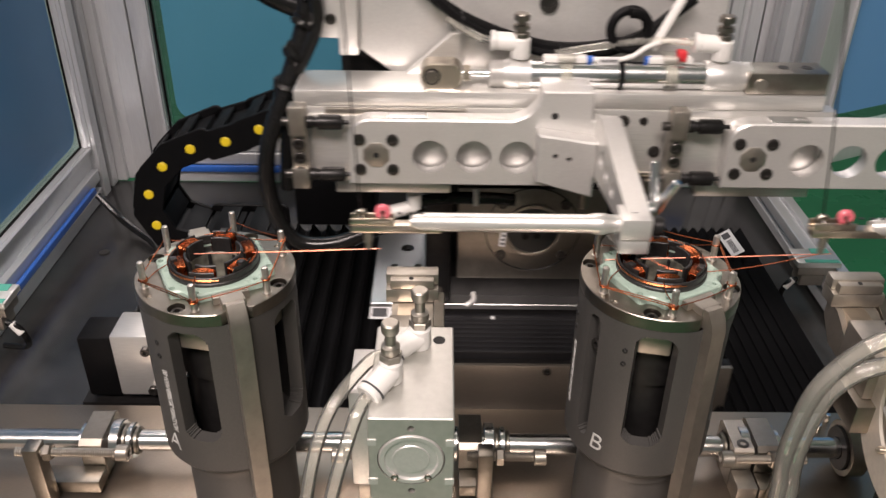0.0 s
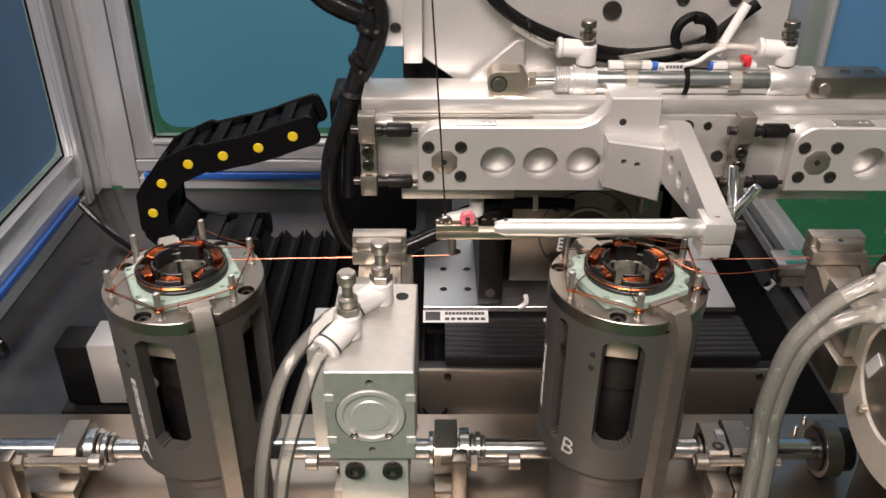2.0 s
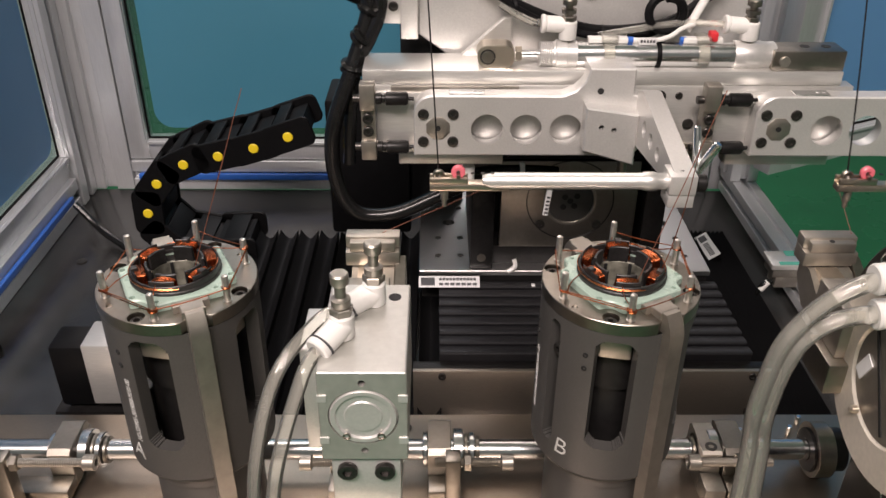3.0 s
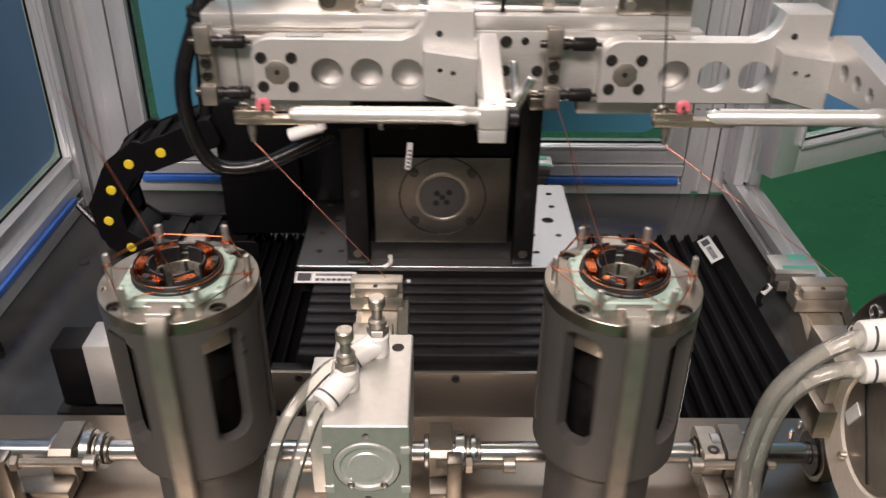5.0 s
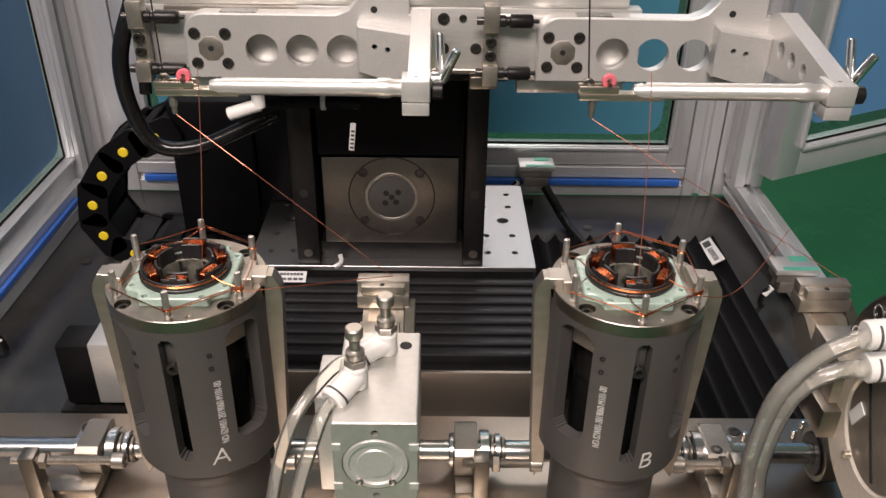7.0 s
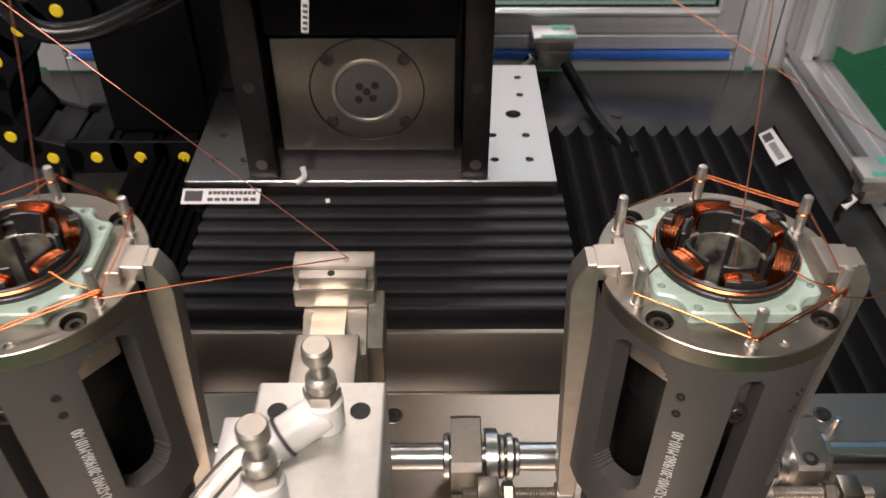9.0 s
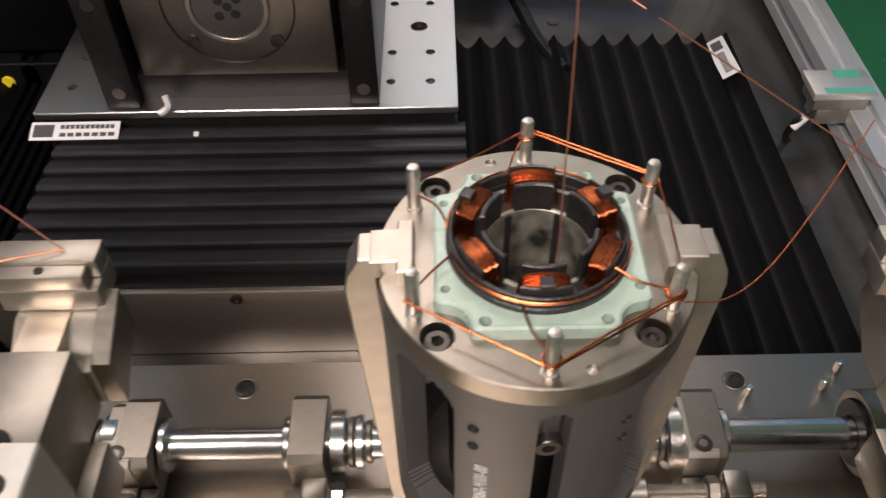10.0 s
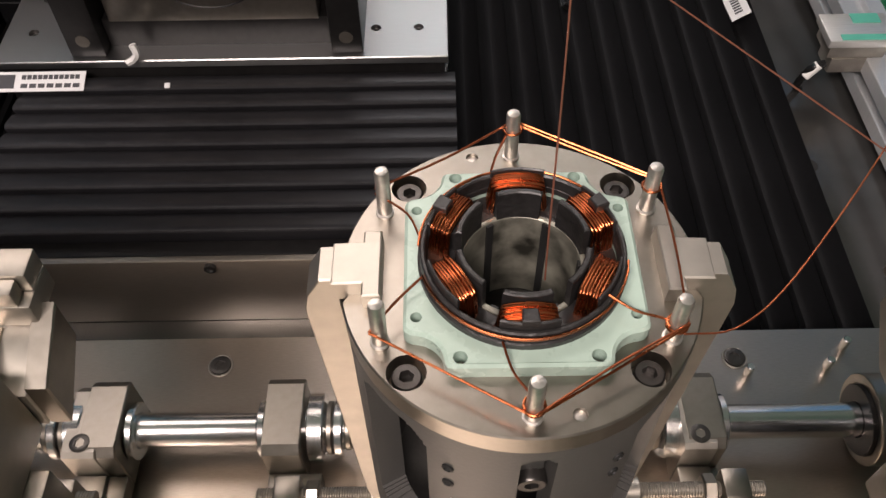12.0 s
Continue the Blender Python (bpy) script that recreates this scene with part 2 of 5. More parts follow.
def mesh_of(name, bm, mat, m=None):
    if m is not None:
        bm.transform(m)
    bmesh.ops.recalc_face_normals(bm, faces=bm.faces[:])
    for f in bm.faces:
        f.smooth = True
    for e in bm.edges:
        if len(e.link_faces) == 2 and e.calc_face_angle() > 0.6:
            e.smooth = False
    me = bpy.data.meshes.new(name)
    bm.to_mesh(me)
    bm.free()
    me.materials.append(mat)
    return me


def part(name, bm, mat, parent, label="", m=None):
    ob = new(name, mesh_of(name, bm, mat, m))
    ob.parent = parent
    return tagged(ob, label)


def piece(name, me, parent, m):
    ob = new(name, me)
    ob.parent = parent
    ob.matrix_basis = m
    return ob


def thing(name, at, label, category, group="", kind=""):
    ob = new(name)
    ob.empty_display_size = 0.02
    ob.location = at
    return tagged(ob, label, category, group, kind)


def solid(name, bm, mat, label, category, kind="", group="", m=None):
    return tagged(new(name, mesh_of(name, bm, mat, m)), label, category, group, kind)


BOLTS = {}


def bolt_mesh(r, h):
    key = (r, h)
    if key not in BOLTS:
        bm = bmesh.new()
        n, hexr, dp = 18, r * 0.52, h * 0.6
        out = lambda rr, z: [Vector((rr * math.cos(2 * math.pi * i / n), rr * math.sin(2 * math.pi * i / n), z)) for i in range(n)]

        def hexa(z):
            pts = []
            for i in range(n):
                a = 2 * math.pi * i / n
                k = (a % (math.pi / 3)) - math.pi / 6
                rr = hexr * math.cos(math.pi / 6) / math.cos(k)
                pts.append(Vector((rr * math.cos(a), rr * math.sin(a), z)))
            return pts
        rings(bm, [out(r, 0), out(r, h * 0.88), out(r * 0.9, h), hexa(h), hexa(h - dp)], True, True)
        BOLTS[key] = mesh_of("bolt", bm, BOLTM)
    return BOLTS[key]


def bolt(parent, at, r=0.0035, h=0.004, face="front"):
    turn = {"front": pose(0, 0, 0, 90, 0, 0), "up": Matrix(), "right": pose(0, 0, 0, 0, 90, 0), "left": pose(0, 0, 0, 0, -90, 0)}[face]
    return piece("bolt", bolt_mesh(r, h), parent, Matrix.Translation(at) @ turn @ pose(0, 0, 0, 0, 0, random.uniform(0, 60)))


# ---- hall and machine frame ----
BED_Z, SHELF_Z = 0.765, 0.81
solid("ground", boxes(((-6, -5, -0.1), (6, 7, 0.0))), FLOORM, "glossy green epoxy floor of the workshop", "floor", "structure")
solid("wall_north", boxes(((-6, 7, 0), (6, 7.2, 4.5))), HALL, "plain pale workshop wall", "wall", "structure")
solid("wall_south", boxes(((-6, -5.2, 0), (6, -5, 4.5))), HALL, "plain pale workshop wall", "wall", "structure")
solid("wall_east", boxes(((6, -5, 0), (6.2, 7, 4.5))), HALL, "plain pale workshop wall", "wall", "structure")
solid("wall_west", boxes(((-6.2, -5, 0), (-6, 7, 4.5))), HALL, "plain pale workshop wall", "wall", "structure")
solid("ceiling", boxes(((-6.2, -5.2, 4.5), (6.2, 7.2, 4.6))), CEIL, "plain pale workshop ceiling", "ceiling", "structure")
solid("machine_cabinet", boxes(((-0.46, -0.22, 0.0), (0.46, 0.60, BED_Z - 0.03), 0.004)), HALL, "grey sheet-steel base cabinet under the machine bed", "machine base", "structure")
solid("machine_bed", boxes(((-0.44, 0.0995, BED_Z - 0.03), (0.44, 0.58, BED_Z), 0.001)), BED, "dark blackened steel machine bed with a dull gloss", "machine bed", "structure")
shelf = thing("bed_plate", (0, 0, SHELF_Z), "ground steel front bed plate with counterbored bolts", "bed plate", "", "structure")
part("plate", boxes(((-0.40, -0.20, -0.06), (0.40, 0.099, 0.0), 0.0008)), BEDPLATE, shelf)
for x in (-0.235, 0.012, 0.262):
    part("counterbore", hollow(bmesh.new(), 0.0052, 0.0062, 0.0, 0.0006, 28, Matrix.Translation((x, 0.083, 0))), STEEL_W, shelf)
    bolt(shelf, (x, 0.083, 0.0002), 0.0050, 0.001, "up")


def profile_bar(bm, a, b, w=0.04, d=0.04, lip=0.009):
    """An extruded slotted bar along one axis from a to b (a, b: centres of its ends)."""
    a, b = Vector(a), Vector(b)
    k = max(range(3), key=lambda i: abs((b - a)[i]))
    o = [i for i in range(3) if i != k]
    h = (w / 2, d / 2)
    for su in (-1, 1):
        for sv in (-1, 1):
            p, q = a.copy(), b.copy()
            p[o[0]] += su * h[0]
            q[o[0]] += su * (h[0] * 0.24)
            p[o[1]] += sv * h[1]
            q[o[1]] += sv * (h[1] * 0.24)
            box(bm, p, q, 0.0006, 1)
    p, q = a.copy(), b.copy()
    p[o[0]] -= h[0] * 0.62
    q[o[0]] += h[0] * 0.62
    p[o[1]] -= h[1] * 0.62
    q[o[1]] += h[1] * 0.62
    return box(bm, p, q)


def bar_thing(name, a, b, w, d, label):
    return solid(name, profile_bar(bmesh.new(), a, b, w, d), PROFILE, label, "aluminium profile", "structure")


YB, XL, XR = 0.600, -0.405, 0.425
for nm, p, q, w, d in (
    ("frame_post", (-0.385, YB, BED_Z), (-0.385, YB, 1.6), 0.06, 0.04),
    ("frame_post", (0.3705, YB, BED_Z), (0.3705, YB, 1.6), 0.037, 0.04),
    ("frame_post", (0.4225, YB + 0.004, BED_Z), (0.4225, YB + 0.004, 1.6), 0.060, 0.04),
    ("frame_post", (XL - 0.026, YB - 0.043, BED_Z), (XL - 0.026, YB - 0.043, 1.6), 0.055, 0.044),
    ("frame_post", (0.4175, YB - 0.044, 0.8005), (0.4175, YB - 0.044, 1.6), 0.034, 0.044),
    ("frame_rail", (-0.44, YB, 1.62), (0.46, YB, 1.62), 0.04, 0.04),
    ("frame_sill", (-0.354, YB, BED_Z + 0.02), (0.351, YB, BED_Z + 0.02), 0.04, 0.04),
    ("frame_sill", (XL - 0.02, -0.2, BED_Z + 0.02), (XL - 0.02, YB - 0.07, BED_Z + 0.02), 0.04, 0.04),
    ("frame_sill", (0.4190, -0.2, 0.7850), (0.4190, YB - 0.022, 0.7850), 0.030, 0.030),
):
    bar_thing(nm, p, q, w, d, "slotted extruded aluminium frame bar of the machine guard")


def sash(name, width, height, m, film, label, e=0.005, low=0.010, f=0.025):
    """A framed pane in local xz, its lower left corner at the origin."""
    w = tagged(thing(name, (0, 0, 0), label, "window"), kind="structure")
    w.matrix_basis = m
    part("frame_stile", boxes(((0, -0.012, 0), (f, 0.012, height), 0.0008), ((f - 0.004, -0.016, f), (f - 0.001, 0.004, height - f))), PROFILE, w)
    part("frame_stile", boxes(((width - f, -0.012, 0), (width, 0.012, height), 0.0008), ((width - f + 0.001, -0.016, f), (width - f + 0.004, 0.004, height - f))), PROFILE, w)
    part("frame_rail", boxes(((f, -0.0118, 0), (width - f, 0.0118, f), 0.0008), ((f, -0.016, f - 0.004), (width - f, 0.004, f - 0.001))), PROFILE, w)
    part("frame_rail", boxes(((f, -0.0118, height - f), (width - f, 0.0118, height), 0.0008)), PROFILE, w)
    pane = part("pane", boxes(((f, -0.002, f), (width - f, 0.002, height - f))), GLASS, w, "clear glass pane")
    pane.visible_shadow = False
    bm = bmesh.new()
    pts = rounded(f + e, f + low, width - f - e, height - f - 0.01, 0.022)
    slab(bm, pts, [], 0.0006, Matrix.Translation((0, -0.0026, 0)) @ FRONT)
    fl = part("film", bm, film, w, "blue protective film left on the glass")
    fl.visible_shadow = False
    for x in (f - 0.0005, width - f - 0.0025):
        part("gasket", boxes(((x, -0.0050, f), (x + 0.0030, -0.0032, height - f), 0.0004)), BLACKP, w)
    part("gasket", boxes(((f + 0.0030, -0.0050, f - 0.0005), (width - f - 0.0030, -0.0032, f + 0.0025), 0.0004)), BLACKP, w)
    return w


sash("window_1", 0.705, 0.76, pose(-0.354, YB - 0.005, BED_Z + 0.042), FILM_T, "aluminium framed back window with teal protective film", 0.012, 0.014)
sash("window_2", 0.70, 0.78, pose(XL - 0.02, -0.122, 0.8055 - 0.019, 0, 0, 90), FILM, "aluminium framed side window with blue protective film", 0.005, 0.010, 0.046)
sash("door_1", 0.62, 0.76, pose(0.413, 0.481, 0.840, 0, 0, 26), FILM, "open aluminium framed guard door with blue protective film", 0.008, 0.022, 0.036)

# ---- spindles that carry the stators ----
AX, BX, TOP = -0.1115, 0.14, 1.0
R_SP = 0.0445
UPZ = Matrix.Translation((0, 0, TOP - SHELF_Z))


def polar(r, deg, z):
    return Vector((r * math.cos(radians(deg)), r * math.sin(radians(deg)), z))


def sleeve(bm, r0, r1, z0, z1, slots, step=1.25, rows=100):
    """A thick tube with rounded slots cut through it. slots: centre angle, half width (deg), z low, z high."""
    n = int(360 / step)
    dz = (z1 - z0) / rows
    rad = (r0 + r1) / 2

    def keep(i, k):
        a, z = (i + 0.5) * step, z0 + (k + 0.5) * dz
        for c, hw, lo, hi in slots:
            da = abs((a - c + 180) % 360 - 180)
            if da < hw and lo < z < hi:
                rr = min(radians(hw) * rad, 0.0085)
                ex = max(radians(da - hw) * rad + rr, 0)
                ez = max(lo + rr - z, z - hi + rr, 0)
                if ex * ex + ez * ez < rr * rr:
                    return False
        return True
    grid = {}

    def v(s, i, k):
        key = (s, i % n, k)
        if key not in grid:
            grid[key] = bm.verts.new(polar(r1 if s else r0, (i % n) * step, z0 + k * dz))
        return grid[key]
    solid_cells = [[keep(i, k) for k in range(rows)] for i in range(n)]
    for i in range(n):
        for k in range(rows):
            if not solid_cells[i][k]:
                continue
            bm.faces.new((v(1, i, k), v(1, i + 1, k), v(1, i + 1, k + 1), v(1, i, k + 1)))
            bm.faces.new((v(0, i, k + 1), v(0, i + 1, k + 1), v(0, i + 1, k), v(0, i, k)))
            if k == 0 or not solid_cells[i][k - 1]:
                bm.faces.new((v(0, i, k), v(0, i + 1, k), v(1, i + 1, k), v(1, i, k)))
            if k == rows - 1 or not solid_cells[i][k + 1]:
                bm.faces.new((v(1, i, k + 1), v(1, i + 1, k + 1), v(0, i + 1, k + 1), v(0, i, k + 1)))
            if not solid_cells[i - 1][k]:
                bm.faces.new((v(0, i, k), v(1, i, k), v(1, i, k + 1), v(0, i, k + 1)))
            if not solid_cells[(i + 1) % n][k]:
                bm.faces.new((v(1, i + 1, k), v(0, i + 1, k), v(0, i + 1, k + 1), v(1, i + 1, k + 1)))
    return bm


PIN_ANGLES = (30, 90, 150, 210, 270, 330)
PIN_R = 0.0392


def spindle(x, letter, slot0, text_deg, letter_deg):
    s = thing("winding_spindle", (x, 0, SHELF_Z), "dark grey slotted steel spindle with a bright top plate", "spindle", "spindles")
    slots = []
    for k in (0, 180):
        slots += [(slot0 + k, 5.2, -0.099, -0.012), (-138 + k, 15, -0.090, -0.012), (-38 + k, 15, -0.090, -0.012)]
    part("body", sleeve(bmesh.new(), 0.036, R_SP - 0.0004, -0.113, -0.0072, slots), GREY, s, "dark grey slotted sleeve", UPZ)
    bm = bmesh.new()
    lathe(bm, [(R_SP - 0.0006, -0.1135), (R_SP - 0.0030, -0.1175), (0.0370, -0.1180), (0.0362, -0.1195), (0.0362, -0.128), (0.0335, -0.1285), (0.0335, -0.19)], 56, UPZ)
    part("foot", bm, GREY, s)
    part("core", lathe(bmesh.new(), [(0.025, -0.117), (0.025, -0.060), (0.0275, -0.058), (0.0275, -0.030), (0.020, -0.028)], 40, UPZ), DARK, s)
    for k in (-138, -38, 42, 142):
        part("clamp_shoe", boxes(((0.0285, -0.009, -0.030), (0.0352, 0.009, -0.013), 0.0012)), STEEL_W, s, "", UPZ @ pose(0, 0, 0, 0, 0, k))
    for k in (slot0, slot0 + 180):
        piece("bolt", bolt_mesh(0.0040, 0.005), s, UPZ @ pose(0, 0, 0, 0, 0, k) @ Matrix.Translation((0.0365, 0, -0.034)) @ pose(0, 0, 0, 0, 90, 0))
        part("slot_key", boxes(((0.0330, -0.0032, -0.031), (0.0385, 0.0032, -0.016), 0.0005)), GREY, s, "", UPZ @ pose(0, 0, 0, 0, 0, k))
    for k, z in ((slot0 + 28, -0.025), (slot0 + 28, -0.034), (slot0 - 28, -0.025), (slot0 - 28, -0.034)):
        part("set_screw", lathe(bmesh.new(), [(0.0016, 0), (0.0016, 0.0012), (0.0010, 0.0014), (0.0008, 0.0004)], 12), HOLE, s, "", UPZ @ polar_frame(R_SP - 0.0011, k, z))
    # top plate with notches for the two clamp levers
    pts = []
    nh = 0.0085
    for a0, a1 in ((11, 169), (191, 349)):
        pts += [(R_SP * math.cos(radians(a)), R_SP * math.sin(radians(a))) for a in np.linspace(a0, a1, 40)]
        sgn = -1 if a0 == 11 else 1
        pts += [(sgn * 0.0345, -sgn * -nh), (sgn * 0.0345, sgn * -nh)]
    holes = [circle(0, 0, 0.0235, 40)]
    for sx in (-1, 1):
        for sy in (-1, 1):
            holes.append(circle(sx * 0.0278, sy * 0.0278, 0.0047, 20))
    holes += [circle(0.0106, -0.0388, 0.0017, 12), circle(-0.0106, 0.0388, 0.0017, 12)]
    top = part("top_plate", slab(bmesh.new(), pts, holes, 0.0072, Matrix.Translation((0, 0, -0.0072)), 0.0004), STEEL, s, "bright ground steel top plate", UPZ)
    for sx in (-1, 1):
        for sy in (-1, 1):
            part("counterbore_floor", lathe(bmesh.new(), [(0.0046, -0.0065), (0.0046, -0.0060)], 20, Matrix.Translation((sx * 0.0278, sy * 0.0278, 0))), STEEL_W, top, "", UPZ)
            piece("bolt", bolt_mesh(0.0036, 0.0042), top, UPZ @ Matrix.Translation((sx * 0.0278, sy * 0.0278, -0.006)) @ pose(0, 0, 0, 0, 0, random.uniform(0, 60)))
    for hx, hy in ((0.0106, -0.0388), (-0.0106, 0.0388)):
        part("dowel", lathe(bmesh.new(), [(0.00165, -0.0040), (0.00165, -0.0012), (0.0008, -0.0011)], 12, Matrix.Translation((hx, hy, 0))), PINM, top, "", UPZ)
    for a in PIN_ANGLES:
        p = polar(PIN_R, a, 0)
        lathe_bm = lathe(bmesh.new(), [(0.0024, 0.0), (0.0024, 0.0005), (0.0019, 0.0007), (0.0019, 0.0152), (0.0016, 0.0160), (0.0006, 0.0163)], 16, Matrix.Translation(p))
        part("pin", lathe_bm, PINM, top, "polished steel guide pin", UPZ)
    # clamp levers, each with its own origin at the pivot
    levers = []
    for k in (0, 180):
        bm = bmesh.new()
        # upright arm, tapered at its foot; origin at the pivot 0.07 below the plate
        prof = [(-0.0052, 0.064), (-0.0052, -0.072), (0.0010, -0.081), (0.0034, -0.060), (0.0044, 0.060), (0.0030, 0.066), (-0.0010, 0.0725), (-0.0052, 0.0725)]
        slab(bm, [(px, pz) for px, pz in prof], [], 0.0100, Matrix(((1, 0, 0, 0), (0, 0, 1, -0.0050), (0, 1, 0, 0), (0, 0, 0, 1))), 0.0004)
        lev_me = mesh_of("clamp_lever", bm, STEEL_W)
        lev = new("clamp_lever", lev_me)
        lev.parent = s
        base = UPZ @ pose(0, 0, 0, 0, 0, k) @ Matrix.Translation((0.0470, 0, -0.068))
        lev.matrix_basis = base
        jaw = bmesh.new()
        slab(jaw, [(-0.0160, -0.0095), (-0.0115, -0.0095), (-0.0115, -0.0062), (-0.0040, -0.0062), (-0.0040, 0.0062), (-0.0115, 0.0062), (-0.0115, 0.0100), (-0.0160, 0.0100)], [], 0.0065, Matrix.Translation((0, 0, 0.0662)), 0.0004)
        part("jaw", jaw, STEEL_W, lev)
        levers.append((lev, base))
    # engraved letter and code bars
    fc = bpy.data.curves.new("letter", "FONT")
    fc.body, fc.size, fc.extrude, fc.align_x = letter, 0.0170, 0.0002, "CENTER"
    fc.offset, fc.shear = -0.00022, 0.12
    tmp = bpy.data.objects.new("letter", fc)
    scene.collection.objects.link(tmp)
    me = bpy.data.meshes.new_from_object(tmp.evaluated_get(bpy.context.evaluated_depsgraph_get()))
    bpy.data.objects.remove(tmp)
    for vv in me.vertices:
        a = radians(letter_deg) + vv.co.x / R_SP
        vv.co = Vector(((R_SP - 0.0002 + vv.co.z) * math.cos(a), (R_SP - 0.0002 + vv.co.z) * math.sin(a), vv.co.y - 0.1035 + TOP - SHELF_Z))
    me.materials.clear()
    me.materials.append(ENGRAVE)
    lo = new("engraved_letter", me)
    lo.parent = s
    code = bpy.data.curves.new("code", "FONT")
    code.body, code.size, code.extrude, code.align_x = "ND-S2W01-2019060-M101-00", 0.0060, 0.0001, "CENTER"
    tmp = bpy.data.objects.new("code", code)
    scene.collection.objects.link(tmp)
    me = bpy.data.meshes.new_from_object(tmp.evaluated_get(bpy.context.evaluated_depsgraph_get()))
    bpy.data.objects.remove(tmp)
    for vv in me.vertices:
        a = radians(text_deg) - vv.co.y / R_SP
        vv.co = Vector(((R_SP - 0.0002 + vv.co.z) * math.cos(a), (R_SP - 0.0002 + vv.co.z) * math.sin(a), vv.co.x * 0.60 - 0.066 + TOP - SHELF_Z))
    me.materials.clear()
    me.materials.append(ENGRAVE)
    co = new("engraved_code", me)
    co.parent = s
    return s, levers


def polar_frame(r, deg, z):
    return pose(0, 0, 0, 0, 0, deg) @ Matrix.Translation((r, 0, z)) @ pose(0, 0, 0, 0, 90, 0)


spindle_a, levers_a = spindle(AX, "A", -93, -60, -68)
spindle_b, levers_b = spindle(BX, "B", -87, -109, -72)


def arc_slab(bm, r0, r1, a0, a1, z0, z1, n=8):
    pts = [(r1 * math.cos(radians(a)), r1 * math.sin(radians(a))) for a in np.linspace(a0, a1, n)]
    pts += [(r0 * math.cos(radians(a)), r0 * math.sin(radians(a))) for a in np.linspace(a1, a0, n)]
    return slab(bm, pts, [], z1 - z0, Matrix.Translation((0, 0, z0)), 0.0003)


def stator(x, seed):
    rng = random.Random(seed)
    s = thing("motor_stator", (x, 0, TOP), "mint green motor stator with six copper coils clamped in the spindle", "motor stator", "stators")
    base = [(0.0285, 0.0192), (0.0268, 0.0204), (0.0236, 0.0209), (0.0210, 0.0226), (0.0194, 0.0250), (0.0188, 0.0292)]
    q = base + [(-px, py) for px, py in reversed(base)]
    q = q + [(-px, -py) for px, py in q]
    pts = []
    for i in range(len(q)):
        a, b, c = Vector(q[i - 1]), Vector(q[i]), Vector(q[(i + 1) % len(q)])
        r = min(0.0018, (a - b).length * 0.4, (c - b).length * 0.4)
        p0, p2 = b + (a - b).normalized() * r, b + (c - b).normalized() * r
        pts += [tuple(p0), tuple((p0 + 2 * b + p2) / 4), tuple(p2)]
    holes = [circle(0, 0, 0.0236, 40)]
    for sx in (-1, 1):
        for sy in (-1, 1):
            holes += [circle(sx * 0.0255, sy * 0.0160, 0.0014, 12), circle(sx * 0.0155, sy * 0.0268, 0.0017, 12)]
    part("housing", slab(bmesh.new(), pts, holes, 0.011, Matrix.Translation((0, 0, -0.0062)), 0.0008), MINT, s, "mint green enamelled housing flange")
    part("bore_liner", hollow(bmesh.new(), 0.0146, 0.0160, -0.050, 0.0035, 48), BORE, s, "stained metal bore wall")
    # dark strips on the bore wall, painting the shade of the slots
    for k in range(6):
        part("slot_gap_shade", boxes(((0.0138, -0.0009, -0.049), (0.01455, 0.0009, 0.0030))), HOLE, s, "", pose(0, 0, 0, 0, 0, 60 * k))
    part("bore_floor", lathe(bmesh.new(), [(0.0146, -0.0305), (0.0146, -0.030)], 32), BORE, s)
    part("yoke", hollow(bmesh.new(), 0.0160, 0.0236, -0.012, 0.0030, 48), RESIN, s)
    part("outer_ring", hollow(bmesh.new(), 0.0233, 0.0246, 0.0040, 0.0102, 64, None, 0.0004), RESIN, s, "black resin end ring")
    part("outer_ring_lip", hollow(bmesh.new(), 0.0232, 0.0252, 0.0042, 0.0068, 64, None, 0.0004), RESIN, s)
    for k in range(6):
        a = 30 + 60 * k - 120
        tooth = boxes(((0.0160, -0.0040, 0.002), (0.0225, 0.0040, 0.0092), 0.0008))
        part("tooth", tooth, RESIN, s, "", pose(0, 0, 0, 0, 0, a))
        part("inner_flange", arc_slab(bmesh.new(), 0.0147, 0.0162, a - 21, a + 21, 0.0, 0.0128), RESIN, s)
        part("outer_flange", arc_slab(bmesh.new(), 0.0226, 0.0234, a - 17, a + 17, 0.0030, 0.0128), RESIN, s)
        if k in (0, 2, 4):
            part("terminal_lug", arc_slab(bmesh.new(), 0.0200, 0.0236, a - 5, a + 5, 0.0118, 0.0142, 4), RESIN, s)
        bm = bmesh.new()
        run = []
        for layer in (0, 1):
            cnt = 8 - layer
            for i in (range(cnt) if layer == 0 else reversed(range(cnt))):
                r = 0.0169 + (i + 0.5 * layer) * 0.00074 + rng.uniform(-0.00009, 0.00009)
                hw = 0.0056 + 0.0006 * layer + rng.uniform(-0.0003, 0.0004)
                zt = 0.0113 + 0.00056 * layer + rng.uniform(-0.0002, 0.0003)
                run += [(r, -hw, -0.002), (r, -hw, zt - 0.0024), (r, -hw + 0.0013, zt - 0.0005), (r, 0, zt + 0.0002), (r, hw - 0.0013, zt - 0.0005), (r, hw, zt - 0.0024), (r, hw, -0.002)]
        tube(bm, run, 0.00034, 8, 3)
        part("coil", bm, COPPER, s, "copper coil on a black bobbin", pose(0, 0, 0, 0, 0, a))
    ringw = bmesh.new()
